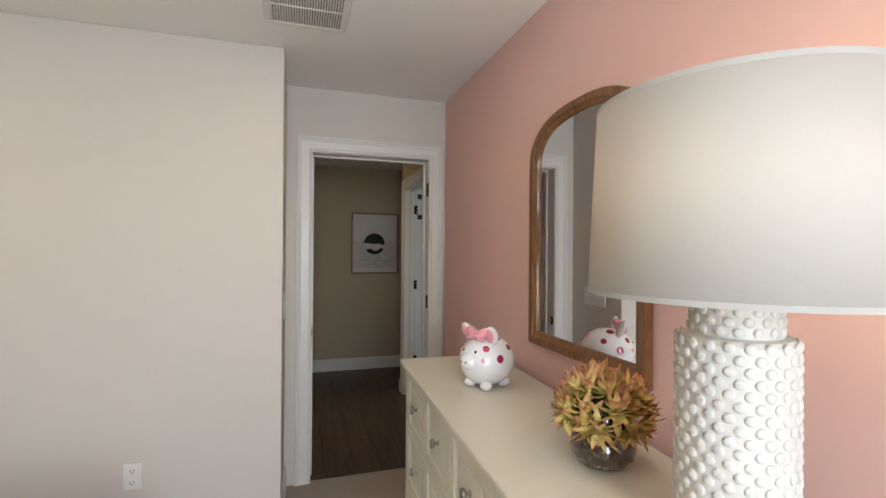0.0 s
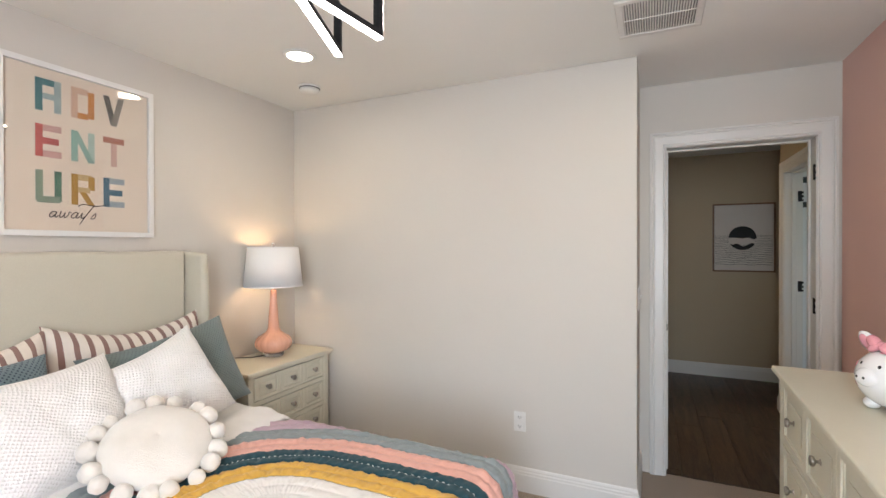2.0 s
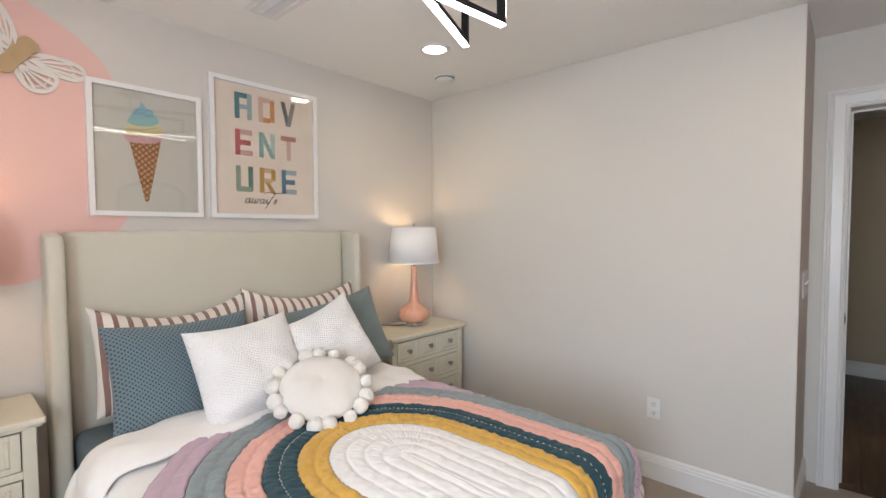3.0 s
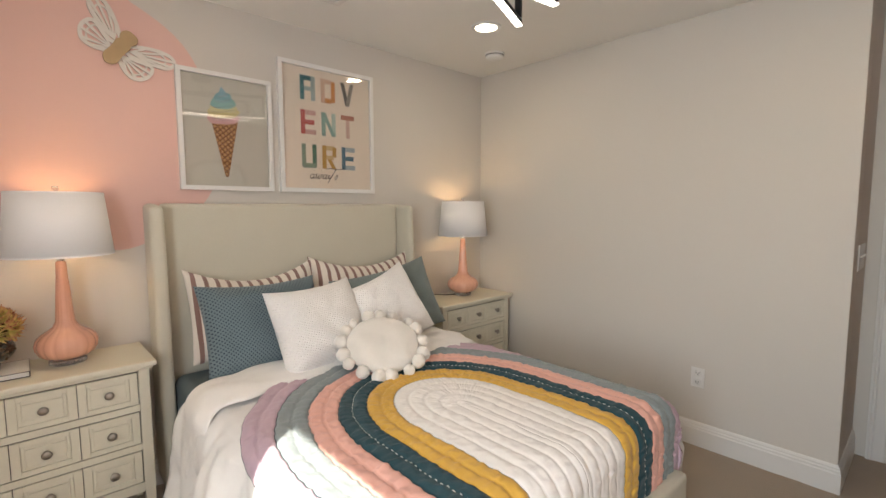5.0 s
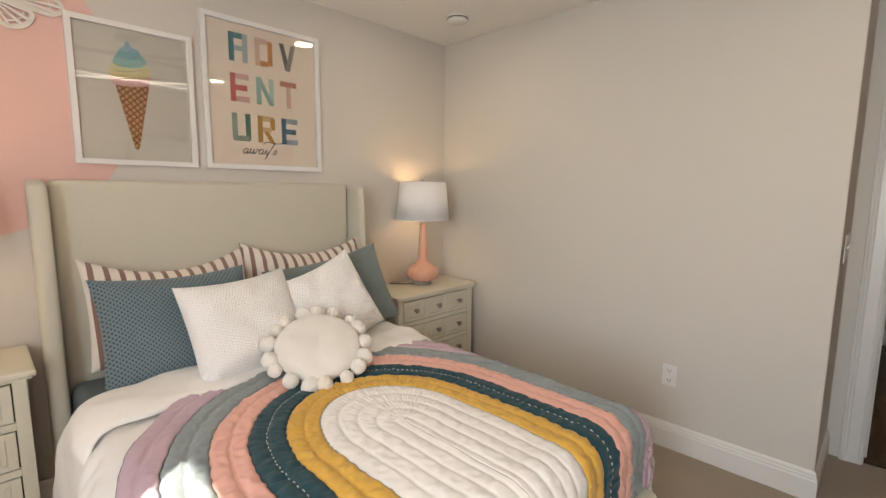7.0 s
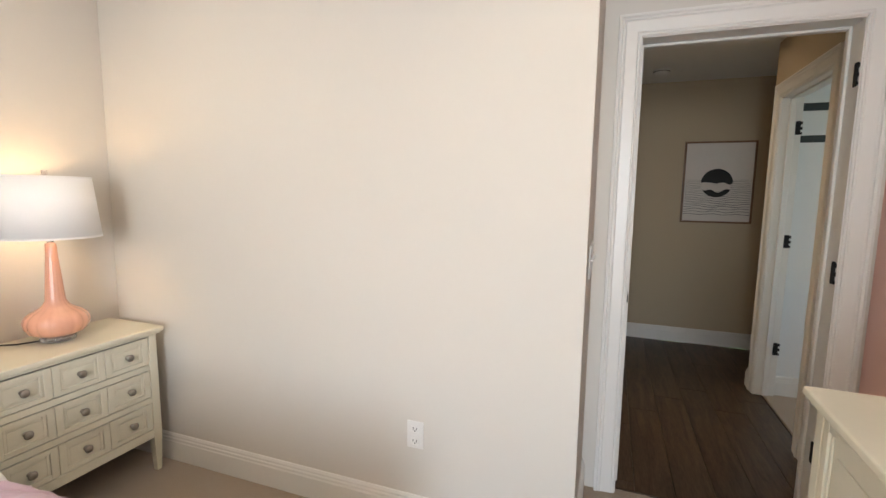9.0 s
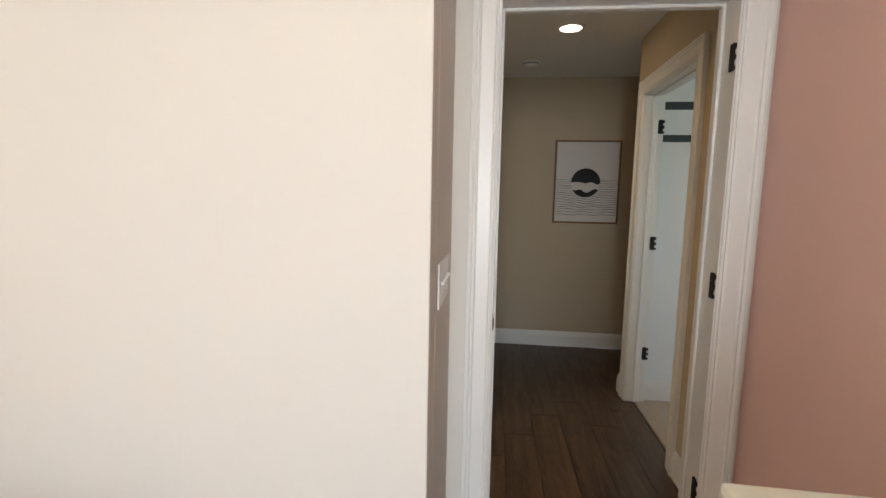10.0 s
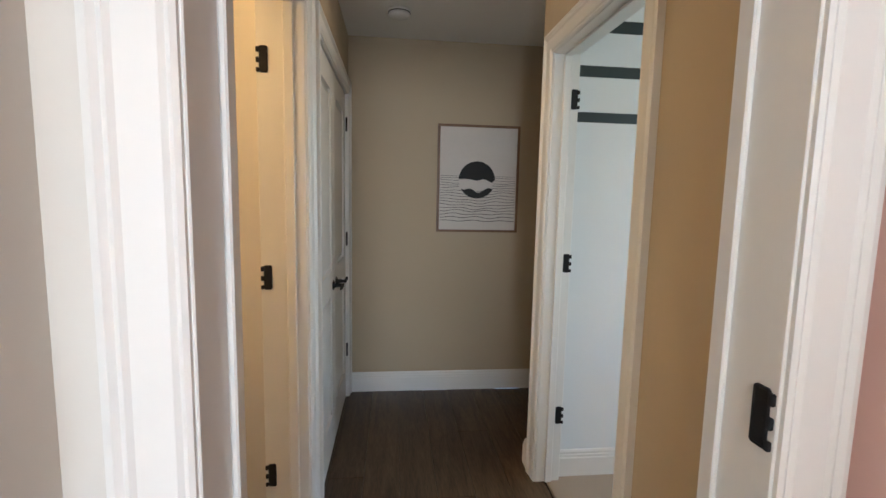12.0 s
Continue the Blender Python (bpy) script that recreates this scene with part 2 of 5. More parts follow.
PIGPINK = mat("pink_glaze", (0.78, 0.33, 0.38), 0.2, coat=0.5)
PIGRED = mat("raspberry_glaze", (0.36, 0.03, 0.07), 0.2, coat=0.5)
PIGBLACK = mat("black_glaze", (0.01, 0.01, 0.01), 0.2, coat=0.5)
CORAL = mat("coral_glass_glaze", (0.70, 0.36, 0.25), 0.14, vary=0.06, scale=12, coat=1.0)
SHADE = shade_cloth("white_linen_shade", (0.93, 0.925, 0.92))
PLATE = mat("white_plastic", (0.75, 0.74, 0.71), 0.35, vary=0.01)
PLATEDARK = mat("dark_slot", (0.03, 0.03, 0.03), 0.6)
# white linen with its colour darkened to offset strong window light on it
SHADE_BIG = shade_cloth("dimmed_white_linen_shade", (0.64, 0.625, 0.585), 0.46)
GLASS = pane_glass("picture_glass")
FRAMEWHITE = mat("white_frame_lacquer", (0.76, 0.75, 0.72), 0.35, vary=0.02)
LED = glow("led_strip", (1.0, 0.9, 0.78), 3.0)
CANGLOW = glow("downlight_lens", (1.0, 0.86, 0.66), 2.2)
BULB = glow("bulb", WARM, 2.0)
GRILLE = mat("white_enamelled_grille", (0.72, 0.70, 0.67), 0.4, vary=0.02)
DUCT = mat("grey_duct_shadow", (0.12, 0.115, 0.11), 0.8)
WICK = mat("pale_carved_wood", (0.70, 0.66, 0.60), 0.7, vary=0.04, scale=20)
BODYWOOD = mat("tan_bare_wood", (0.42, 0.29, 0.15), 0.6, vary=0.1, scale=20)
MIRROR = mat("silvered_glass", (0.86, 0.87, 0.87), 0.005, metal=1.0, vary=0.0, fine=0.0)

# ---- building blocks ----
CEILING = 2.44


def mesh_object(name, bm, material, parent=None, label="", smooth=False, kind="", loc=None):
    me = bpy.data.meshes.new(name)
    bmesh.ops.recalc_face_normals(bm, faces=bm.faces)
    bm.to_mesh(me)
    bm.free()
    if smooth:
        me.polygons.foreach_set("use_smooth", [True] * len(me.polygons))
    for m in material if isinstance(material, (list, tuple)) else [material]:
        me.materials.append(m)
    ob = new(name, me)
    if parent is not None:
        ob.parent = parent
    if loc is not None:
        ob.location = loc
    return tagged(ob, label, kind=kind)


def part(name, bm, material, parent, label="", smooth=False, loc=None, kind=""):
    return mesh_object(name, bm, material, parent, label, smooth, kind, loc)


def thing(name, label, category, at=(0, 0, 0), rz=0.0, group=""):
    ob = new(name)
    ob.matrix_world = pose(*at, 0, 0, rz)
    return tagged(ob, label, category, group)


def setting(name, bm, material, label="", smooth=False):
    return mesh_object(name, bm, material, None, label, smooth, "structure")


def box(bm, x0, x1, y0, y1, z0, z1, bevel=0.0, seg=1, turn=None):
    geo = bmesh.ops.create_cube(bm, size=1.0)
    vs = geo["verts"]
    m = Matrix.Translation(((x0 + x1) / 2, (y0 + y1) / 2, (z0 + z1) / 2)) @ Matrix.Diagonal((abs(x1 - x0), abs(y1 - y0), abs(z1 - z0), 1))
    bmesh.ops.transform(bm, matrix=(turn or Matrix()) @ m, verts=vs)
    if bevel:
        es = list({e for v in vs for e in v.link_edges})
        bmesh.ops.bevel(bm, geom=es, offset=bevel, segments=seg, affect="EDGES", profile=0.5)
    return bm


def new_box(*a, **k):
    return box(bmesh.new(), *a, **k)


def lathe(bm, profile, seg=32, centre=(0, 0), ribs=0, rib_depth=0.0, closed=True):
    """Turn (radius, z) pairs round the z axis."""
    rings = []
    for r, z in profile:
        ring = []
        for i in range(seg):
            a = 2 * math.pi * i / seg
            rr = r * (1 - rib_depth * (1 - abs(math.sin(a * ribs / 2))) ** 2) if ribs else r
            ring.append(bm.verts.new((centre[0] + rr * math.cos(a), centre[1] + rr * math.sin(a), z)))
        rings.append(ring)
    for a, b in zip(rings, rings[1:]):
        for i in range(seg):
            bm.faces.new((a[i], a[(i + 1) % seg], b[(i + 1) % seg], b[i]))
    if closed:
        bm.faces.new(rings[0][::-1])
        bm.faces.new(rings[-1])
    return bm


def sweep(bm, points, radius, sides=6, flat=1.0):
    """A round or flattened cord through points."""
    pts = [Vector(p) for p in points]
    rings = []
    for i, p in enumerate(pts):
        d = (pts[min(i + 1, len(pts) - 1)] - pts[max(i - 1, 0)]).normalized()
        up = Vector((0, 0, 1)) if abs(d.z) < 0.9 else Vector((1, 0, 0))
        a = d.cross(up).normalized()
        b = a.cross(d)
        rings.append([bm.verts.new(p + a * radius * math.cos(t) + b * radius * flat * math.sin(t)) for t in [2 * math.pi * k / sides for k in range(sides)]])
    for r, s in zip(rings, rings[1:]):
        for k in range(sides):
            bm.faces.new((r[k], r[(k + 1) % sides], s[(k + 1) % sides], s[k]))
    bm.faces.new(rings[0][::-1])
    bm.faces.new(rings[-1])
    return bm


def extrude_profile(bm, path, profile, to_world):
    """Carry a closed profile along a mitred path; to_world(path point, profile point) gives the place."""
    rings = [[bm.verts.new(to_world(p, q)) for q in profile] for p in path]
    n = len(profile)
    for a, b in zip(rings, rings[1:]):
        for i in range(n):
            bm.faces.new((a[i], a[(i + 1) % n], b[(i + 1) % n], b[i]))
    bm.faces.new(rings[0][::-1])
    bm.faces.new(rings[-1])
    return bm


CASING = [(0, 0), (0, 0.008), (0.006, 0.012), (0.012, 0.009), (0.018, 0.014), (0.062, 0.016), (0.068, 0.021), (0.075, 0.018), (0.082, 0.024), (0.092, 0.022), (0.094, 0.0)]
BASE = [(0, 0), (0.016, 0), (0.016, 0.098), (0.013, 0.104), (0.013, 0.114), (0.009, 0.120), (0.009, 0.128), (0.004, 0.138), (0, 0.14)]


def casing(name, origin, u, n, w0, w1, h, scale=1.0):
    """A moulded architrave round a door opening, w0 to w1 along u, on a wall that faces n."""
    o, u, n = Vector(origin), Vector(u), Vector(n)
    corners = [(w0, 0, -1, 0), (w0, h, -1, 1), (w1, h, 1, 1), (w1, 0, 1, 0)]
    bm = extrude_profile(bmesh.new(), corners, CASING, lambda p, q: o + u * (p[0] + p[2] * q[0] * scale) + Vector((0, 0, p[1] + p[3] * q[0] * scale)) + n * q[1])
    return setting(name, bm, TRIM, "white painted moulded door architrave")


def baseboard(name, points, normals):
    """A moulded skirting along points; normals: the way into the room at each point (mitres at corners)."""
    bm = extrude_profile(bmesh.new(), list(zip(points, normals)), BASE, lambda p, q: Vector((p[0][0] + p[1][0] * q[0], p[0][1] + p[1][1] * q[0], q[1])))
    return setting(name, bm, TRIM, "white painted moulded skirting board")


def hinge(frame_ob, at, face, along):
    """A black hinge leaf with notched knuckles, flat on a jamb that faces face; along is where its knuckles lie."""
    f, a = Vector(face), Vector(along)
    m = Matrix(((a.x, f.x, 0, 0), (a.y, f.y, 0, 0), (0, 0, 1, 0), (0, 0, 0, 1)))
    leaf_part = part("hinge", box(bmesh.new(), -0.016, 0.012, 0.0, 0.0035, -0.044, 0.044, 0.004, turn=m), BLACK, frame_ob, "matt black hinge leaf", loc=at)
    for z0, z1 in ((-0.043, -0.028), (-0.012, 0.006), (0.022, 0.04)):
        part("knuckle", box(bmesh.new(), 0.0125, 0.022, 0.0, 0.008, z0, z1, 0.002, turn=m), BLACK, leaf_part)
    return leaf_part


# ---- shell ----
XW, XE, YS, YN, YD = -1.95, 1.412, -0.25, 3.36, 3.90
XC, YH = 0.397, 4.015
D0, D1, DH = 0.552, 1.298, 2.045
HL, HR, HE = 0.47, 1.487, 6.56
B0, B1 = 4.27, 5.03
C0, C1 = 5.295, 6.47
S0, S1 = 4.66, 5.425
WIN = (0.12, 1.16, 0.72, 2.13)

wall_west = setting("wall_west", new_box(XW - 0.12, XW, YS - 0.12, YN + 0.12, 0, CEILING), PAINT, "warm grey painted bedroom wall")
setting("wall_north", new_box(XW, XC, YN, YN + 0.12, 0, CEILING, 0.004, 2), PAINT, "warm grey painted bedroom wall beside the doorway")
setting("wall_return", new_box(XC - 0.12, XC, YN + 0.12, YD, 0, CEILING), PAINT, "warm grey painted return wall of the door recess")
bm = bmesh.new()
box(bm, HL - 0.16, D0 - 0.02, YD, YH, 0, CEILING)
box(bm, D1 + 0.02, XE + 0.12, YD, YH, 0, CEILING)
box(bm, D0 - 0.02, D1 + 0.02, YD, YH, DH + 0.02, CEILING)
setting("wall_door", bm, PAINT, "warm grey painted wall round the bedroom doorway")
setting("wall_east", new_box(XE, XE + 0.12, YS - 0.12, YD, 0, CEILING), PINK, "dusty pink painted bedroom wall")
bm = bmesh.new()
wx0, wx1, wz0, wz1 = WIN
box(bm, XW, wx0, YS - 0.12, YS, 0, CEILING)
box(bm, wx1, XE, YS - 0.12, YS, 0, CEILING)
box(bm, wx0, wx1, YS - 0.12, YS, 0, wz0)
box(bm, wx0, wx1, YS - 0.12, YS, wz1, CEILING)
setting("wall_south", bm, PAINT, "warm grey painted wall round the window")

bm = bmesh.new()
box(bm, HL - 0.16, HL, YH, B0 - 0.02, 0, CEILING)
box(bm, HL - 0.16, HL, B1 + 0.02, C0 - 0.02, 0, CEILING)
box(bm, HL - 0.16, HL, C1 + 0.02, HE, 0, CEILING)
box(bm, HL - 0.16, HL, B0 - 0.02, B1 + 0.02, DH + 0.02, CEILING)
box(bm, HL - 0.16, HL, C0 - 0.02, C1 + 0.02, DH + 0.02, CEILING)
setting("wall_hall_west", bm, HALLPAINT, "tan painted hall wall with two doorways")
setting("wall_hall_end", new_box(HL - 0.16, 2.9, HE, HE + 0.12, 0, CEILING), HALLPAINT, "tan painted end wall of the hall")
bm = bmesh.new()
box(bm, HR, HR + 0.12, YH, S0 - 0.02, 0, CEILING)
box(bm, HR, HR + 0.12, S1 + 0.02, S1 + 0.165, 0, CEILING)
box(bm, HR, HR + 0.12, S0 - 0.02, S1 + 0.02, DH + 0.02, CEILING)
setting("wall_hall_east", bm, HALLPAINT, "tan painted hall wall round the side room doorway")
YP = S1 + 0.045
setting("wall_side_north", new_box(HR + 0.12, 3.7, YP, YP + 0.12, 0, CEILING), SIDE, "white painted side room wall with dark stripes")
setting("wall_side_south", new_box(HR + 0.12, 3.7, YH - 0.3, YH - 0.18, 0, CEILING), SIDE, "white painted side room wall")
bm = bmesh.new()
box(bm, 3.7, 3.82, YH - 0.3, 4.2, 0, CEILING)
box(bm, 3.7, 3.82, 5.2, YP + 0.12, 0, CEILING)
box(bm, 3.7, 3.82, 4.2, 5.2, 0, 0.8)
box(bm, 3.7, 3.82, 4.2, 5.2, 2.1, CEILING)
setting("wall_side_east", bm, SIDE, "white painted side room wall round its window")
setting("wall_hall_far_east", new_box(2.9, 3.02, YP + 0.12, HE + 0.12, 0, CEILING), HALLPAINT, "tan painted wall at the end of the hall bend")
setting("wall_bathroom_west", new_box(-1.3, -1.18, YH + 0.1, B1 + 0.37, 0, CEILING), PAINT, "warm grey painted bathroom wall")
setting("wall_bathroom_south", new_box(-1.18, HL - 0.16, YN + 0.5, YN + 0.617, 0, CEILING), PAINT, "warm grey painted bathroom wall")
setting("wall_bathroom_north", new_box(-1.18, HL - 0.16, B1 + 0.03, B1 + 0.13, 0, CEILING), PAINT, "warm grey painted bathroom wall")
# unseen closet back and sides; the sides are added to block leaking sun
bm = bmesh.new()
box(bm, HL - 0.8, HL - 0.7, C0 - 0.12, C1 + 0.2, 0, CEILING)
box(bm, HL - 0.699, HL - 0.161, C0 - 0.12, C0 - 0.03, 0, CEILING)
box(bm, HL - 0.699, HL - 0.161, C1 + 0.03, C1 + 0.2, 0, CEILING)
setting("wall_closet_unseen", bm, PAINT)

bm = bmesh.new()
box(bm, XW - 0.12, XE + 0.12, YS - 0.12, YH, CEILING, CEILING + 0.1)
setting("ceiling", bm, CEIL, "off-white painted bedroom ceiling")
# out-of-view strip added to stop sun leaking into the side room
setting("ceiling_side_room_patch", new_box(XE + 0.121, 3.82, YH - 0.31, YH - 0.001, CEILING, CEILING + 0.1), CEIL, "unseen off-white ceiling strip added to block sun")
setting("ceiling_hall", new_box(-1.3, 3.82, YH, HE + 0.12, CEILING, CEILING + 0.1), CEIL, "off-white painted hall ceiling")
bm = bmesh.new()
bmesh.ops.create_grid(bm, x_segments=120, y_segments=140, size=0.5)
for v in bm.verts:
    v.co = Vector((XW + (v.co.x + 0.5) * (XE - XW), YS + (v.co.y + 0.5) * (YH - 0.088 - YS), 0))
    v.co.z = 0.0025 * noise.noise(v.co * 30) + 0.002 * noise.noise(v.co * 6)
setting("floor", bm, CARPET, "beige cut-pile bedroom carpet", True)
setting("floor_hall", new_box(-1.3, 3.02, YH, HE, -0.06, -0.014), mat("dark_subfloor", (0.02, 0.014, 0.01), 0.8), "dark brown oak plank hall floor")
setting("floor_side_room", new_box(HR + 0.06, 3.7, YH - 0.2, YP, -0.012, 0.004), CARPET, "beige cut-pile side room carpet")
setting("foundation", new_box(XW - 0.2, 3.9, YS - 0.2, HE + 0.2, -0.3, -0.07), PAINT)

# unseen box added outside to keep direct sun out of the side room
setting("side_window_sun_block", new_box(3.83, 5.4, 0.5, 6.2, 2.35, 2.45), TRIM, "unseen box added to keep sun off the side window")

# outdoors, beyond the window
bm = bmesh.new()
bmesh.ops.create_grid(bm, x_segments=60, y_segments=60, size=400)
for v in bm.verts:
    v.co.z = -3.2 + 0.1 * noise.noise(v.co * 0.05)
setting("ground", bm, mat("lawn", (0.06, 0.10, 0.035), 0.95, vary=0.3, scale=0.3, bump=0.6, bscale=8), "green lawn outside the window")


# ---- stripes on the side room wall ----
stripes = thing("wall_stripes", "three dark painted stripes along the white side room wall", "wall stripes", (HR + 0.12, YP, 0))
for z0, z1 in ((1.757, 1.803), (1.962, 2.012), (2.16, 2.215)):
    part("stripe", new_box(0.001, 2.0, -0.003, -0.0005, z0, z1), STRIPE, stripes)

# ---- doorways ----


def jambs(name, axis, a0, a1, b0, b1, h, stop_at):
    """The lining of a doorway: two posts and a head with a stop bead. axis: along which the wall runs."""
    def put(bm, p0, p1, q0, q1, z0, z1, bev=0.002):
        if axis == "x":
            box(bm, p0, p1, q0, q1, z0, z1, bev)
        else:
            box(bm, q0, q1, p0, p1, z0, z1, bev)
    bm = bmesh.new()
    put(bm, a0 - 0.02, a0, b0, b1, 0, h)
    put(bm, a1, a1 + 0.02, b0, b1, 0, h)
    put(bm, a0 - 0.02, a1 + 0.02, b0, b1, h, h + 0.02)
    s0, s1 = stop_at, stop_at + 0.034
    put(bm, a0, a0 + 0.011, s0, s1, 0, h, 0.003)
    put(bm, a1 - 0.011, a1, s0, s1, 0, h, 0.003)
    put(bm, a0 + 0.011, a1 - 0.011, s0, s1, h - 0.011, h, 0.003)
    return setting(name, bm, TRIM, "white painted door lining with a stop bead")


frame_bed = jambs("door_frame_bedroom", "x", D0, D1, YD - 0.001, YH + 0.001, DH, YD + 0.045 + 0.05)
casing("architrave_bedroom", (0, YD, 0), (1, 0, 0), (0, -1, 0), D0 - 0.004, D1 + 0.004, DH + 0.004, 0.98)
casing("architrave_hall_side", (0, YH, 0), (1, 0, 0), (0, 1, 0), D0 - 0.004, D1 + 0.004, DH + 0.004, 0.7)
frame_bath = jambs("door_frame_bathroom", "y", B0, B1, HL - 0.161, HL + 0.001, DH, HL - 0.07)
casing("architrave_bathroom", (HL, 0, 0), (0, 1, 0), (1, 0, 0), B0 - 0.004, B1 + 0.004, DH + 0.004)
jambs("door_frame_closet", "y", C0, C1, HL - 0.161, HL + 0.001, DH, HL - 0.075)
casing("architrave_closet", (HL, 0, 0), (0, 1, 0), (1, 0, 0), C0 - 0.004, C1 + 0.004, DH + 0.004, 0.8)
frame_side = jambs("door_frame_side_room", "y", S0, S1, HR - 0.001, HR + 0.121, DH, HR + 0.045)
casing("architrave_side_room", (HR, 0, 0), (0, 1, 0), (-1, 0, 0), S0 - 0.004, S1 + 0.004, DH + 0.004)

for z in (1.848, 1.098, 0.346):
    hinge(frame_bed, (D1, YD + 0.024, z), (-1, 0, 0), (0, -1, 0))
    hinge(frame_bath, (HL - 0.138, B1, z), (0, -1, 0), (-1, 0, 0))
    hinge(frame_side, (HR + 0.103, S1, z), (0, -1, 0), (1, 0, 0))
# strike plate on the latch side
strike = thing("strike_plate", "small black latch strike plate on a white jamb", "strike plate", (D0, YD + 0.03, 0.93))
bm = bmesh.new()
for z0, z1 in ((-0.029, -0.013), (0.013, 0.029)):
    box(bm, 0, 0.002, -0.014, 0.014, z0, z1, 0.0006)
box(bm, 0, 0.002, -0.014, -0.006, -0.013, 0.013)
box(bm, 0, 0.002, 0.006, 0.014, -0.013, 0.013)
part("plate", bm, BLACK, strike)
part("lip", new_box(0, 0.005, -0.021, -0.0142, -0.018, 0.018, 0.001), BLACK, strike)

# closet double doors


def panel_leaf(y0, y1, hinge_side, name):
    t = thing(name, "closed white two-panel closet door leaf with black hinges", "door", (HL - 0.012, 0, 0), group="closet doors")
    w0, w1, z0, z1 = y0 + 0.003, y1 - 0.003, 0.012, DH - 0.004
    st = 0.11
    bm = bmesh.new()
    box(bm, -0.035, 0, w0, w0 + st, z0, z1, 0.002)
    box(bm, -0.035, 0, w1 - st, w1, z0, z1, 0.002)
    box(bm, -0.035, -0.0004, w0 + st, w1 - st, z1 - 0.12, z1, 0.001)
    box(bm, -0.035, -0.0004, w0 + st, w1 - st, 0.87, 1.0, 0.001)
    box(bm, -0.035, -0.0004, w0 + st, w1 - st, z0, z0 + 0.2, 0.001)
    part("frame", bm, TRIM, t)
    for a, b in ((z0 + 0.2, 0.87), (1.0, z1 - 0.12)):
        bm = bmesh.new()
        box(bm, -0.030, -0.020, w0 + st, w1 - st, a, b)
        box(bm, -0.0198, -0.005, w0 + st + 0.022, w1 - st - 0.022, a + 0.022, b - 0.022, 0.0145)
        part("panel", bm, TRIM, t)
    yh = y0 if hinge_side < 0 else y1
    for z in (1.855, 1.105, 0.34):
        bm = bmesh.new()
        lathe(bm, [(0.006, z - 0.045), (0.006, z + 0.045)], 10, (0.008, yh))
        part("hinge", bm, BLACK, t, "matt black hinge knuckle")
    return t


mid = (C0 + C1) / 2
leaf = panel_leaf(C0, mid, -1, "closet_door")
panel_leaf(mid, C1, 1, "closet_door")
for sy, yy in ((-1, mid - 0.06), (1, mid + 0.06)):
    bm = bmesh.new()
    m = Matrix.Translation((0.0, yy, 0.915)) @ Matrix.Rotation(math.pi / 2, 4, "Y")
    lathe(bm, [(0.026, 0.0), (0.026, 0.006), (0.012, 0.010), (0.009, 0.045), (0.009, 0.058)], 20)
    bmesh.ops.transform(bm, matrix=m, verts=bm.verts)
    h = part("handle", bm, BLACK, leaf, "matt black lever handle", True)
    bm = bmesh.new()
    box(bm, 0.046, 0.058, min(yy - 0.008 * sy, yy + 0.1 * sy * 1), max(yy - 0.008 * sy, yy + 0.1 * sy), 0.906, 0.924, 0.004, 2)
    part("lever", bm, BLACK, h)

# skirtings
baseboard("baseboard_west", [(XW, YS), (XW, YN), (XC, YN), (XC, YD)], [(1, 0), (1, -1), (1, -1), (1, 0)])
baseboard("baseboard_east", [(XE, YS), (XE, YD)], [(-1, 0), (-1, 0)])
baseboard("baseboard_hall_end", [(HL, HE), (2.9, HE)], [(0, -1), (0, -1)])
baseboard("baseboard_hall_west", [(HL, YH), (HL, B0 - 0.098)], [(1, 0), (1, 0)])
baseboard("baseboard_hall_middle", [(HL, B1 + 0.098), (HL, C0 - 0.08)], [(1, 0), (1, 0)])
baseboard("baseboard_hall_east", [(HR, YH), (HR, S0 - 0.098)], [(-1, 0), (-1, 0)])
baseboard("baseboard_hall_corner", [(HR, S1 + 0.098), (HR, S1 + 0.165), (2.9, S1 + 0.165)], [(-1, 0), (-1, 1), (0, 1)])
baseboard("baseboard_side_room", [(HR + 0.12, YP), (3.7, YP)], [(0, -1), (0, -1)])
baseboard("baseboard_south", [(XW, YS), (XE, YS)], [(0, 1), (0, 1)])

# window
bm = bmesh.new()
for x0, x1, z0, z1 in ((wx0, wx0 + 0.035, wz0, wz1), (wx1 - 0.035, wx1, wz0, wz1), (wx0 + 0.035, wx1 - 0.035, wz1 - 0.035, wz1), (wx0 + 0.035, wx1 - 0.035, wz0, wz0 + 0.035), (wx0 + 0.035, wx1 - 0.035, 1.37, 1.40)):
    box(bm, x0, x1, YS - 0.09, YS - 0.05, z0, z1, 0.003)
win = setting("window_1", bm, TRIM, "white framed sash window")
bm = new_box(wx0 + 0.03, wx1 - 0.03, YS - 0.072, YS - 0.068, wz0 + 0.03, wz1 - 0.03)
pane = setting("window_pane", bm, GLASS, "clear window glass")
pane.visible_shadow = False
setting("window_sill", new_box(wx0 - 0.05, wx1 + 0.05, YS + 0.001, YS + 0.03, wz0 - 0.03, wz0 - 0.002, 0.004), TRIM)

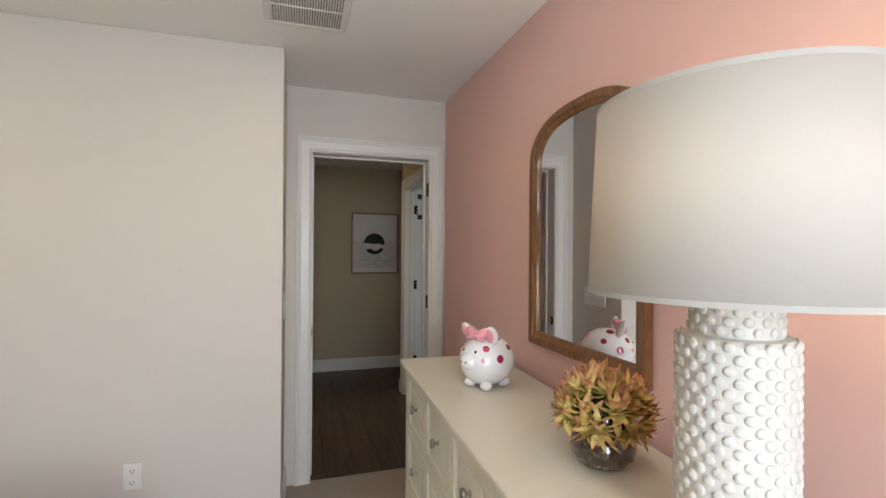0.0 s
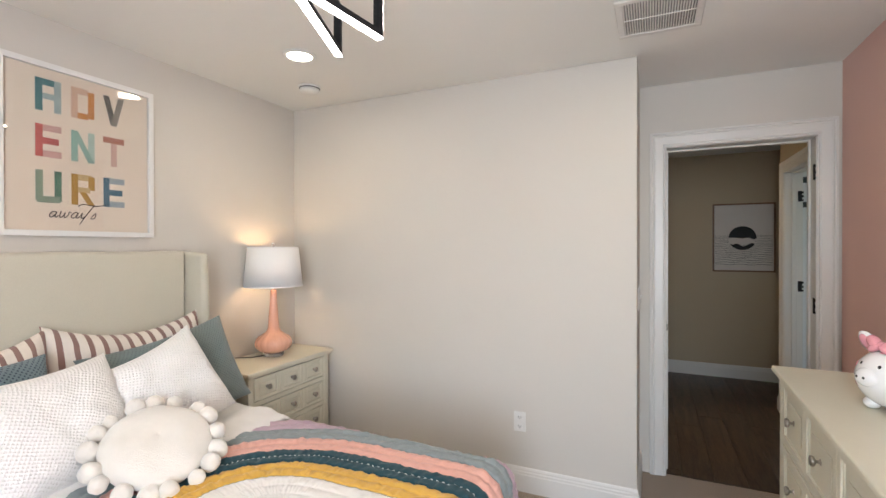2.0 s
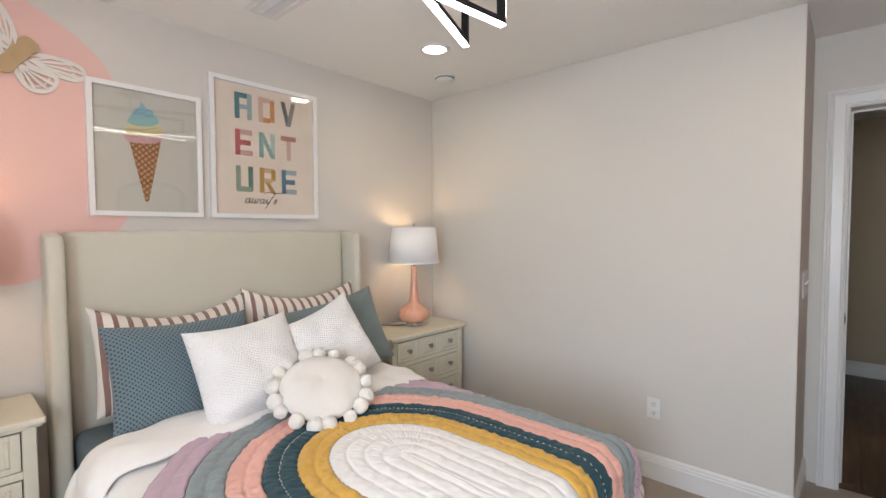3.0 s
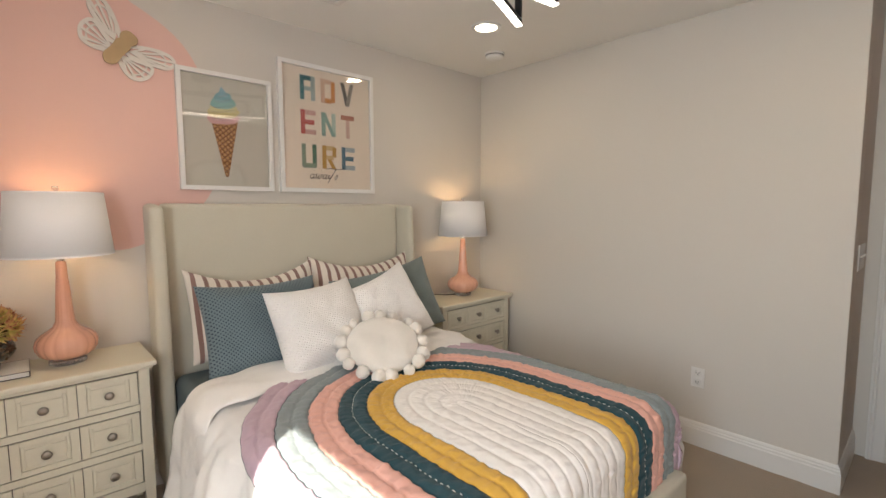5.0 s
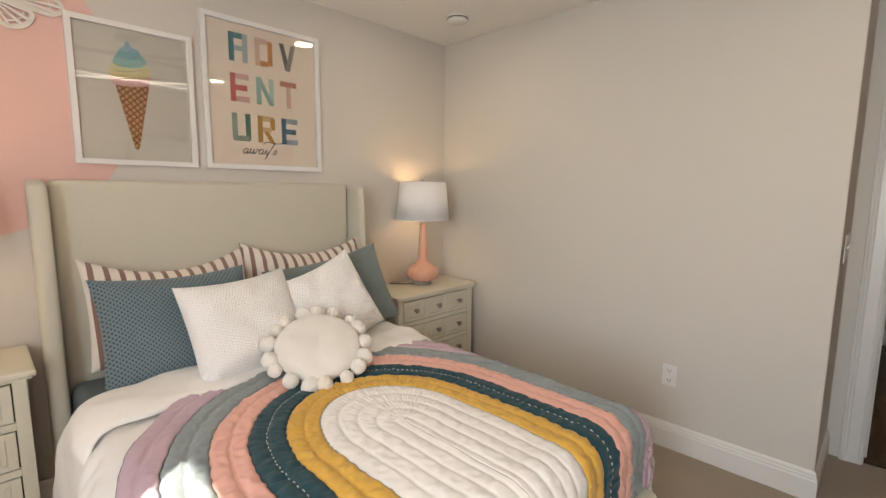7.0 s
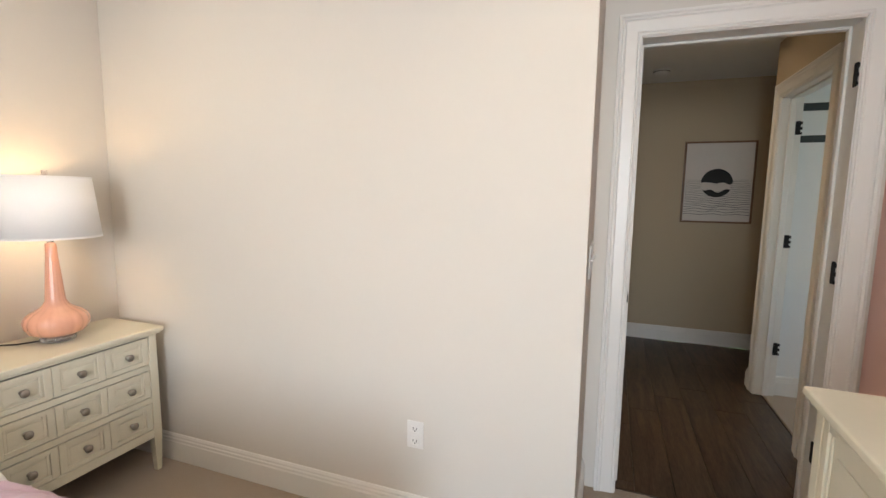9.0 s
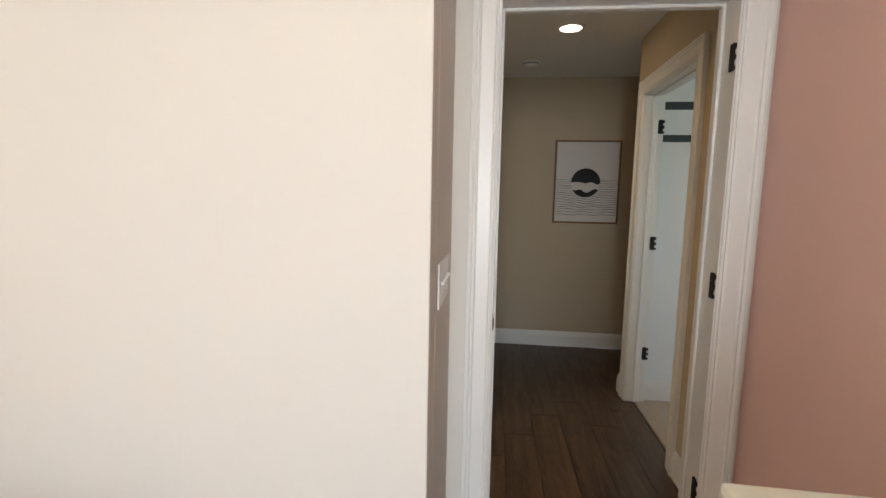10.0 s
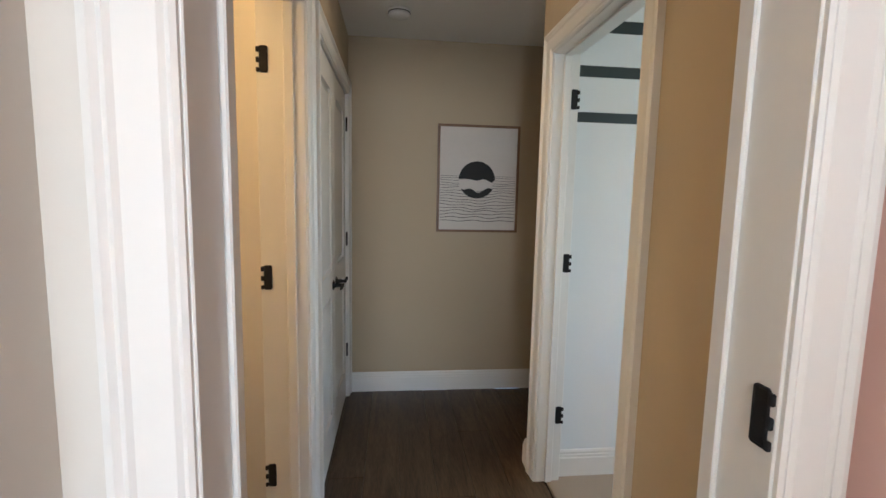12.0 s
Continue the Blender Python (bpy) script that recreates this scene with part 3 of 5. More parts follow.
# ---- ceiling fittings ----


def downlight(x, y, energy=0.7, colour=SOFT, name="recessed_downlight"):
    t = thing(name, "round white recessed ceiling downlight, switched on", "ceiling light", (x, y, CEILING), group="recessed downlights")
    bm = bmesh.new()
    lathe(bm, [(0.066, -0.001), (0.066, -0.007), (0.070, -0.010), (0.086, -0.006), (0.088, -0.001)], 40, closed=False)
    part("trim_ring", bm, PLATE, t, smooth=True)
    bm = bmesh.new()
    lathe(bm, [(0.064, -0.002), (0.064, -0.006), (0.03, -0.0085)], 40)
    part("lens", bm, CANGLOW, t, "glowing frosted lens", True)
    lamp("downlight_beam", "AREA", energy, colour, look((x, y, CEILING - 0.02), (x, y + 0.0001, 0)), shape="DISK", size=0.12)
    return t


downlight(-1.215, 2.605)
downlight(0.47, 2.60)
downlight(-1.215, 0.85)
downlight(0.47, 0.85)
downlight(0.985, 5.35, 0.24, HALLWARM)


def smoke(x, y):
    t = thing("smoke_detector", "round white ceiling smoke detector", "smoke detector", (x, y, CEILING))
    bm = bmesh.new()
    lathe(bm, [(0.068, 0.0), (0.068, -0.008), (0.064, -0.012)], 36)
    part("base", bm, PLATE, t, smooth=True)
    bm = bmesh.new()
    lathe(bm, [(0.0635, -0.0122), (0.0635, -0.0162)], 36)
    part("slot_ring", bm, PLATEDARK, t)
    bm = bmesh.new()
    lathe(bm, [(0.060, -0.016), (0.062, -0.024), (0.052, -0.036), (0.015, -0.040)], 36)
    part("cover", bm, PLATE, t, smooth=True)


smoke(-1.49, 3.0)
smoke(0.80, 6.1)


def vent(name, cx, cy, w, d, bars, split, rz=0.0):
    """A ceiling grille; its blades run across the shorter way."""
    t = thing(name, "white rectangular ceiling air vent grille with many thin blades", "air vent", (cx, cy, CEILING), rz)
    bm = bmesh.new()
    f = 0.03
    for x0, x1, y0, y1 in ((-w / 2, w / 2, -d / 2, -d / 2 + f), (-w / 2, w / 2, d / 2 - f, d / 2), (-w / 2, -w / 2 + f, -d / 2 + f, d / 2 - f), (w / 2 - f, w / 2, -d / 2 + f, d / 2 - f)):
        box(bm, x0, x1, y0, y1, -0.009, -0.0005, 0.003)
    part("frame", bm, GRILLE, t)
    # no real opening: a dark sheet carries the duct's shade in its colour
    part("backing", new_box(-w / 2 + f, w / 2 - f, -d / 2 + f, d / 2 - f, -0.001, -0.0004), DUCT, t, "dark sheet painted as the shade inside the duct")
    part("crossbar", new_box(-w / 2 + f, w / 2 - f, split - 0.004, split + 0.004, -0.010, -0.006, 0.001), GRILLE, t)
    blade = None
    for i in range(bars):
        x = -w / 2 + f + (w - 2 * f) * (i + 0.5) / bars
        if blade is None:
            bm = bmesh.new()
            box(bm, -0.0025, 0.0025, -d / 2 + f + 0.001, d / 2 - f - 0.001, -0.008, -0.0015, turn=Matrix.Rotation(0.5, 4, "Y"))
            blade = part("blade", bm, GRILLE, t, loc=(x, 0, 0))
        else:
            o = blade.copy()
            scene.collection.objects.link(o)
            o.location = (x, 0, 0)
    return t


vent("air_vent_grille", 0.497, 2.918, 0.345, 0.36, 27, 0.0)
vent("air_vent_grille", -1.39, 1.74, 0.30, 0.16, 20, 0.0)

# crossed pendant
pend = thing("linear_pendant_light", "black crossed rectangular pendant light with glowing warm white strips", "pendant light", (-0.42, 1.68, 0))
bm = bmesh.new()
lathe(bm, [(0.075, CEILING - 0.0005), (0.075, CEILING - 0.022), (0.07, CEILING - 0.026)], 32)
part("canopy", bm, BLACK, pend, smooth=False)
bm = bmesh.new()
lathe(bm, [(0.005, 2.31), (0.005, CEILING - 0.026)], 10)
part("stem", bm, BLACK, pend)
for ang, hl, zb, zt in ((111.5, 0.47, 2.142, 2.33), (83.5, 0.385, 2.142, 2.31)):
    R = Matrix.Rotation(radians(ang), 4, "Z")
    bm = bmesh.new()
    t2, w2 = 0.020, 0.013
    box(bm, -hl, hl, -w2, w2, zb + 0.006, zb + 0.006 + t2, turn=R)
    box(bm, -hl, hl, -w2, w2, zt - t2, zt, turn=R)
    box(bm, -hl, -hl + t2, -w2, w2, zb + 0.006 + t2, zt - t2, turn=R)
    box(bm, hl - t2, hl, -w2, w2, zb + 0.006 + t2, zt - t2, turn=R)
    fr = part("frame", bm, BLACK, pend, "black metal rectangular loop")
    bm = bmesh.new()
    box(bm, -hl, hl, -w2, w2, zb, zb + 0.006, turn=R)
    box(bm, -hl - 0.005, -hl, -w2 + 0.003, w2 - 0.003, zb + 0.03, zt - 0.03, turn=R)
    box(bm, hl, hl + 0.005, -w2 + 0.003, w2 - 0.003, zb + 0.03, zt - 0.03, turn=R)
    part("light_strip", bm, LED, fr, "glowing warm white strip")

# ---- fittings on the walls ----


def outlet(at, face, up=True):
    t = thing("power_outlet", "white double power outlet on a warm grey wall", "power outlet", at)
    f = Vector(face)
    s = Vector((f.y, -f.x, 0))
    m = Matrix(((s.x, f.x, 0, 0), (s.y, f.y, 0, 0), (0, 0, 1, 0), (0, 0, 0, 1)))
    part("cover_plate", box(bmesh.new(), -0.036, 0.036, 0, 0.005, -0.058, 0.058, 0.003, 2, turn=m), PLATE, t)
    for z in (-0.026, 0.026):
        sk = part("socket", box(bmesh.new(), -0.017, 0.017, 0.0052, 0.0075, z - 0.014, z + 0.014, 0.004, 2, turn=m), PLATE, t)
        bm = bmesh.new()
        box(bm, -0.009, -0.006, 0.0076, 0.0080, z - 0.003, z + 0.007, turn=m)
        box(bm, 0.006, 0.009, 0.0076, 0.0080, z - 0.003, z + 0.007, turn=m)
        box(bm, -0.0025, 0.0025, 0.0076, 0.0080, z - 0.011, z - 0.006, turn=m)
        part("slots", bm, PLATEDARK, sk)
    return t


outlet((-0.238, YN, 0.405), (0, -1, 0))
sw = thing("light_switch", "white four-gang light switch plate with small toggles", "light switch", (XC, 3.632, 1.135))
part("cover_plate", new_box(0, 0.006, -0.118, 0.118, -0.064, 0.064, 0.003, 2), PLATE, sw)
for k in range(4):
    y = -0.0765 + 0.051 * k
    part("toggle", box(bmesh.new(), 0.0062, 0.017, y - 0.004, y + 0.004, -0.003, 0.007, 0.002, turn=Matrix.Rotation(-0.25, 4, "Y")), PLATE, sw)
    for z in (-0.030, 0.030):
        bm = lathe(bmesh.new(), [(0.003, 0), (0.003, 0.001)], 10)
        bmesh.ops.transform(bm, matrix=Matrix.Translation((0.0062, y, z)) @ Matrix.Rotation(math.pi / 2, 4, "Y"), verts=bm.verts)
        part("screw", bm, PLATE, sw)
stop = thing("door_stop", "small black spring door stop on the skirting", "door stop", (HL + 0.016, 5.135, 0.09))
bm = lathe(bmesh.new(), [(0.010, 0), (0.010, 0.006), (0.004, 0.008), (0.0035, 0.06), (0.007, 0.062), (0.007, 0.075)], 12)
bmesh.ops.transform(bm, matrix=Matrix.Rotation(math.pi / 2, 4, "Y"), verts=bm.verts)
part("rod", bm, BLACK, stop, smooth=True)


def spline(points, steps=10, closed=True):
    pts = [Vector(p) for p in points]
    n = len(pts)
    out = []
    for i in range(n if closed else n - 1):
        if closed:
            a, b, c, d = (pts[(i + k - 1) % n] for k in range(4))
        else:
            a, b, c, d = pts[max(i - 1, 0)], pts[i], pts[i + 1], pts[min(i + 2, n - 1)]
        for k in range(steps):
            t = k / steps
            out.append(0.5 * (2 * b + (c - a) * t + (2 * a - 5 * b + 4 * c - d) * t * t + (3 * b - a - 3 * c + d) * t ** 3))
    if not closed:
        out.append(pts[-1])
    return out


def slab(bm, outline, to3, x0, x1):
    """A flat plate with the given outline; to3(u, v, n) gives the place."""
    lo = [bm.verts.new(to3(p[0], p[1], x0)) for p in outline]
    hi = [bm.verts.new(to3(p[0], p[1], x1)) for p in outline]
    n = len(outline)
    f = [bm.faces.new(hi), bm.faces.new(lo[::-1])]
    for i in range(n):
        bm.faces.new((lo[i], lo[(i + 1) % n], hi[(i + 1) % n], hi[i]))
    bmesh.ops.triangulate(bm, faces=f)
    return bm


def on_west(u, v, n):
    return Vector((XW + n, u, v))


BLOB = [(0.80, 2.40), (1.0, 2.325), (1.15, 2.227), (1.24, 2.10), (1.31, 1.9), (1.335, 1.65), (1.27, 1.455), (1.12, 1.30), (0.97, 1.22), (0.84, 1.197), (0.65, 1.26), (0.47, 1.33), (0.30, 1.30), (0.12, 1.45), (0.03, 1.8), (0.12, 2.15), (0.45, 2.38)]
part("painted_shape", slab(bmesh.new(), spline(BLOB, 8), on_west, 0.0003, 0.0012), PINK, wall_west, "rounded dusty pink painted shape")

# butterfly


def ribbon(bm, pts, half, x0, x1, closed=False):
    """A flat strip of the given half width along a plane curve."""
    n = len(pts)
    L, R = [], []
    for i, p in enumerate(pts):
        a = pts[(i - 1) % n] if closed or i else pts[0]
        b = pts[(i + 1) % n] if closed or i < n - 1 else pts[-1]
        d = (Vector(b) - Vector(a)).normalized()
        q = Vector((-d[1], d[0]))
        hw = half(i / (n - 1)) if callable(half) else half
        L.append((p[0] + q[0] * hw, p[1] + q[1] * hw))
        R.append((p[0] - q[0] * hw, p[1] - q[1] * hw))
    vs = [[bm.verts.new(on_west(*P, x)) for P in S] for S in (L, R) for x in (x0, x1)]
    ll, lh, rl, rh = vs
    for i in range(n if closed else n - 1):
        j = (i + 1) % n
        for a, b in ((lh, rh), (rh, rl), (rl, ll), (ll, lh)):
            bm.faces.new((a[i], a[j], b[j], b[i]))
    return bm


fly = thing("wall_butterfly", "pale cut-out wooden butterfly with a tan body", "wall decoration", (0, 0, 0))
fc, fa = Vector((0.918, 2.120)), radians(53)
ax, pr = Vector((math.cos(fa), math.sin(fa))), Vector((-math.sin(fa), math.cos(fa)))


def fly_at(a, b):
    p = fc + ax * a + pr * b
    return (p.x, p.y)


body = spline([(-0.095, 0.0), (-0.07, 0.03), (-0.02, 0.028), (0.02, 0.032), (0.035, 0.026), (0.06, 0.036), (0.085, 0.02), (0.085, -0.02), (0.06, -0.036), (0.035, -0.026), (0.02, -0.032), (-0.02, -0.028), (-0.07, -0.03)], 5)
part("body", slab(bmesh.new(), [fly_at(*p) for p in body], on_west, 0.013, 0.025), BODYWOOD, fly, "tan bare wooden body")
for s in (1, -1):
    fore = [(0.03, 0.02), (0.075, 0.06), (0.125, 0.13), (0.145, 0.19), (0.125, 0.225), (0.085, 0.215), (0.06, 0.185), (0.03, 0.12), (0.0, 0.05)]
    hind = [(0.0, 0.02), (0.0, 0.07), (0.025, 0.13), (0.02, 0.165), (-0.02, 0.175), (-0.055, 0.165), (-0.085, 0.135), (-0.085, 0.09), (-0.05, 0.03)]
    for nm, pts, veins in (("forewing", fore, 6), ("hindwing", hind, 6)):
        bm = bmesh.new()
        lay = 0.003 if nm == "hindwing" else 0.0
        out = [Vector(fly_at(a * 0.86, b * s * 0.86)) for a, b in [(q.x, q.y) for q in spline([Vector((*p, 0)) for p in pts], 6)]]
        ribbon(bm, out, 0.0080, 0.004 + lay, 0.011 + lay, True)
        root = Vector(fly_at(pts[0][0], pts[0][1] * s)) * 0.5 + Vector(fly_at(pts[-1][0], pts[-1][1] * s)) * 0.5
        n = len(out)
        for k in range(veins):
            tip = out[int(n * (0.16 + 0.62 * k / (veins - 1)))]
            mid_p = root.lerp(tip, 0.5) + Vector((-(tip - root).y, (tip - root).x)) * 0.05 * (k - veins / 2) / veins
            ribbon(bm, spline([Vector((*root, 0)), Vector((*mid_p, 0)), Vector((*tip, 0))], 5, False), lambda t: 0.0025 + 0.0038 * t, 0.0045 + 0.0004 * k + lay, 0.0112 + 0.0004 * k + lay)
        inner = [root.lerp(p, 0.80) for p in out]
        ribbon(bm, inner[int(n * 0.3):int(n * 0.68)], 0.0036, 0.0038 + lay, 0.0108 + lay)
        part(nm, bm, WICK, fly, "pale cut-out wing")

# framed pictures


def frame_bars(t, y0, y1, z0, z1, w, d, material, to3):
    for a0, a1, b0, b1 in ((y0, y1, z1 - w, z1), (y0, y1, z0, z0 + w), (y0, y0 + w, z0 + w, z1 - w), (y1 - w, y1, z0 + w, z1 - w)):
        bm = bmesh.new()
        slab(bm, [(a0, b0), (a1, b0), (a1, b1), (a0, b1)], to3, 0.002, d)
        part("frame_bar", bm, material, t)


def print_ink(name, col):
    return mat(name, col, 0.7, vary=0.12, scale=25, fine=0.05)


adv = thing("adventure_poster", "cream poster with coloured letters in a white frame, above the bed", "framed poster", (0, 0, 0))
frame_bars(adv, 1.651, 2.290, 1.485, 2.238, 0.024, 0.028, FRAMEWHITE, on_west)
part("print", slab(bmesh.new(), [(1.676, 1.51), (2.265, 1.51), (2.265, 2.213), (1.676, 2.213)], on_west, 0.004, 0.0125), mat("cream_print_paper", (0.80, 0.69, 0.56), 0.8, vary=0.03, scale=8), adv)
colours = [((0.07, 0.20, 0.21), (0.62, 0.27, 0.08), (0.13, 0.12, 0.10)), ((0.52, 0.13, 0.11), (0.30, 0.45, 0.37), (0.48, 0.20, 0.13)), ((0.11, 0.22, 0.15), (0.50, 0.29, 0.07), (0.08, 0.17, 0.22))]
tints = [((0.36, 0.44, 0.42), (0.66, 0.45, 0.32), (0.26, 0.23, 0.19)), ((0.62, 0.38, 0.33), (0.44, 0.55, 0.47), (0.64, 0.42, 0.34)), ((0.27, 0.34, 0.25), (0.60, 0.44, 0.22), (0.33, 0.38, 0.40))]
STROKES = {
    "A": [(0, 0, 0.28, 1), (0.72, 0, 1, 1), (0.28, 0.8, 0.72, 1), (0.28, 0.38, 0.72, 0.56)],
    "D": [(0, 0, 0.28, 1), (0.72, 0.06, 1, 0.94), (0.28, 0.8, 0.72, 1), (0.28, 0, 0.72, 0.2)],
    "E": [(0, 0, 0.28, 1), (0.28, 0.8, 1, 1), (0.28, 0.4, 0.9, 0.6), (0.28, 0, 1, 0.2)],
    "N": [(0, 0, 0.28, 1), (0.72, 0, 1, 1)],
    "T": [(0.36, 0, 0.64, 0.8), (0, 0.8, 1, 1)],
    "U": [(0, 0.06, 0.28, 1), (0.72, 0.06, 1, 1), (0.06, 0, 0.94, 0.2)],
    "R": [(0, 0, 0.28, 1), (0.28, 0.8, 0.9, 1), (0.72, 0.5, 1, 0.94), (0.28, 0.4, 0.8, 0.58)],
    "V": [],
}
SLANTS = {"V": [((0, 1), (0.28, 1), (0.64, 0), (0.36, 0)), ((0.72, 1), (1, 1), (0.64, 0), (0.36, 0))], "N": [((0.0, 1), (0.28, 1), (1.0, 0), (0.72, 0))], "R": [((0.34, 0.42), (0.62, 0.42), (1.0, 0), (0.70, 0))]}
for r, word in enumerate(("ADV", "ENT", "URE")):
    for c, ch in enumerate(word):
        y0, z0, lw, lh = 1.786 + 0.134 * c, 2.028 - 0.199 * r, 0.096, 0.141
        inks = [print_ink("letter_ink", colours[r][c]), print_ink("letter_tint", tints[r][c])]
        bm = bmesh.new()
        shapes = [((a, b), (e, b), (e, d), (a, d)) for a, b, e, d in STROKES[ch]] + SLANTS.get(ch, [])
        for k, quad in enumerate(shapes):
            before = len(bm.faces)
            slab(bm, [(y0 + u * lw, z0 + v * lh) for u, v in quad], on_west, 0.0127, 0.0130 + 0.0001 * k)
            bm.faces.ensure_lookup_table()
            for f in bm.faces[before:]:
                f.material_index = (k + (ch in "UTD")) % 2
        part("letter", bm, inks, adv, "coloured capital letter " + ch)
bm = bmesh.new()
SCRIPT = {
    "a": [(0.9, 0.85), (0.5, 1.0), (0.1, 0.6), (0.1, 0.15), (0.45, 0.0), (0.85, 0.5), (0.95, 0.95), (0.85, 0.3), (1.0, 0.0), (1.35, 0.35)],
    "w": [(0.0, 0.8), (0.15, 1.0), (0.1, 0.3), (0.3, 0.0), (0.65, 0.4), (0.75, 0.9), (0.75, 0.2), (0.95, 0.0), (1.3, 0.5), (1.35, 1.0), (1.7, 0.85)],
    "i": [(0.0, 0.4), (0.2, 0.95), (0.15, 0.2), (0.35, 0.0), (0.7, 0.4)],
    "t": [(-0.5, -1.1), (0.0, 0.3), (0.6, 1.7), (1.0, 2.5)],
    "s": [(0.0, 0.3), (0.5, 1.0), (0.6, 0.4), (0.3, 0.0), (-0.1, 0.1)],
}
ink = mat("dark_brown_ink", (0.06, 0.045, 0.04), 0.7)
px, ux, uz = 1.832, 0.0265, 0.026
for ch, adv_x in (("a", 1.4), ("w", 1.75), ("a", 1.4), ("i", 0.75), ("t", 1.0), ("s", 1.0)):
    pts = [on_west(px + ux * (a + 0.25 * b), 1.568 + uz * b, 0.0134) for a, b in [(q.x, q.y) for q in spline([Vector((*p, 0)) for p in SCRIPT[ch]], 5, False)]]
    part("handwritten_letter", sweep(bmesh.new(), pts, 0.0021, 4), ink, adv, "thin handwritten letter " + ch)
    px += ux * adv_x
bm = bmesh.new()
sweep(bm, [on_west(p.x, p.y, 0.0134) for p in spline([Vector((1.945, 1.622, 0)), Vector((1.97, 1.634, 0)), Vector((2.02, 1.628, 0)), Vector((2.075, 1.640, 0))], 5, False)], 0.0018, 4)
part("flourish", bm, ink, adv)
g = part("glass", slab(bmesh.new(), [(1.676, 1.51), (2.265, 1.51), (2.265, 2.213), (1.676, 2.213)], on_west, 0.0165, 0.0185), GLASS, adv)
g.visible_shadow = False

ice = thing("ice_cream_picture", "pastel ice cream cone picture behind glass in a white frame", "framed picture", (0, 0, 0))
frame_bars(ice, 1.135, 1.609, 1.485, 2.090, 0.022, 0.028, FRAMEWHITE, on_west)
part("print", slab(bmesh.new(), [(1.158, 1.508), (1.586, 1.508), (1.586, 2.067), (1.158, 2.067)], on_west, 0.004, 0.0125), mat("grey_green_print_paper", (0.56, 0.525, 0.44), 0.8, vary=0.05, scale=4), ice)
wx, wz = 1.355, 0.0
cone_ink = mat("waffle_cone_ink", (0.60, 0.33, 0.13), 0.7, vary=0.12, scale=20)
nt = cone_ink.node_tree
brick = node(nt, "ShaderNodeTexBrick", Scale=1.0)
brick.inputs["Color1"].default_value = brick.inputs["Color2"].default_value = (0.50, 0.27, 0.11, 1)
brick.inputs["Mortar"].default_value = (0.20, 0.08, 0.025, 1)
brick.inputs["Mortar Size"].default_value, brick.inputs["Brick Width"].default_value, brick.inputs["Row Height"].default_value = 0.003, 0.02, 0.02
brick.offset = 0.0
tc, mp = node(nt, "ShaderNodeTexCoord"), node(nt, "ShaderNodeMapping")
mp.inputs["Rotation"].default_value = (0, radians(90), 0)
mp2 = node(nt, "ShaderNodeMapping")
mp2.inputs["Rotation"].default_value = (0, 0, radians(40))
nt.links.new(tc.outputs["Object"], mp.inputs["Vector"])
nt.links.new(mp.outputs[0], mp2.inputs["Vector"])
nt.links.new(mp2.outputs[0], brick.inputs["Vector"])
nt.links.new(brick.outputs["Color"], nt.nodes["Principled BSDF"].inputs["Base Color"])
part("waffle_cone", slab(bmesh.new(), [(wx - 0.066, 1.862), (wx - 0.060, 1.842), (wx - 0.055, 1.82), (wx - 0.003, 1.560), (wx + 0.006, 1.552), (wx + 0.014, 1.560), (wx + 0.062, 1.82), (wx + 0.070, 1.842), (wx + 0.074, 1.862)], on_west, 0.0127, 0.0132), cone_ink, ice, "printed waffle cone")
scoops = [((0.60, 0.36, 0.34), 1.858, 0.066, 0.022), ((0.62, 0.53, 0.26), 1.889, 0.066, 0.022), ((0.62, 0.56, 0.30), 1.912, 0.056, 0.018), ((0.26, 0.46, 0.42), 1.937, 0.052, 0.022), ((0.24, 0.42, 0.45), 1.966, 0.036, 0.02)]
for k, (col, z, hw, hh) in enumerate(scoops):
    hw, hh = hw * 1.22, hh * 1.15
    out = [(wx + hw * math.copysign(abs(math.cos(a)) ** 0.7, math.cos(a)) * (1 + 0.05 * math.sin(5 * a + k)), z + (hh + 0.004) * math.sin(a) + 0.12 * hw * math.cos(a)) for a in [2 * math.pi * i / 32 for i in range(32)]]
    part("ice_cream_swirl", slab(bmesh.new(), out, on_west, 0.0127, 0.0134 + 0.0002 * k), print_ink("ice_cream_ink", col), ice)
part("ice_cream_swirl", slab(bmesh.new(), [(wx - 0.026, 1.97), (wx - 0.014, 1.995), (wx - 0.008, 2.022), (wx + 0.006, 2.008), (wx + 0.022, 1.985), (wx + 0.028, 1.972)], on_west, 0.0127, 0.0144), print_ink("ice_cream_ink", (0.28, 0.46, 0.52)), ice)
g = part("glass", slab(bmesh.new(), [(1.158, 1.508), (1.586, 1.508), (1.586, 2.067), (1.158, 2.067)], on_west, 0.0165, 0.0185), GLASS, ice)
g.visible_shadow = False

fold_ink = print_ink("ice_cream_fold_ink", (0.30, 0.25, 0.20))
for z, hw in ((1.868, 0.066), (1.900, 0.060), (1.925, 0.052), (1.953, 0.040), (1.980, 0.024)):
    pts = spline([on_west(wx - hw, z - 0.012, 0.0148), on_west(wx - 0.2 * hw, z - 0.010, 0.0148), on_west(wx + hw * 0.9, z + 0.010, 0.0148)], 6, False)
    part("swirl_line", sweep(bmesh.new(), pts, 0.0011, 4), fold_ink, ice)


def on_end(u, v, n):
    return Vector((u, HE - n, v))


art = thing("hall_picture", "white canvas with a black sun in a thin oak frame", "framed picture", (0, 0, 0))
frame_bars(art, 1.074, 1.647, 1.156, 1.893, 0.0165, 0.03, PICWOOD, on_end)
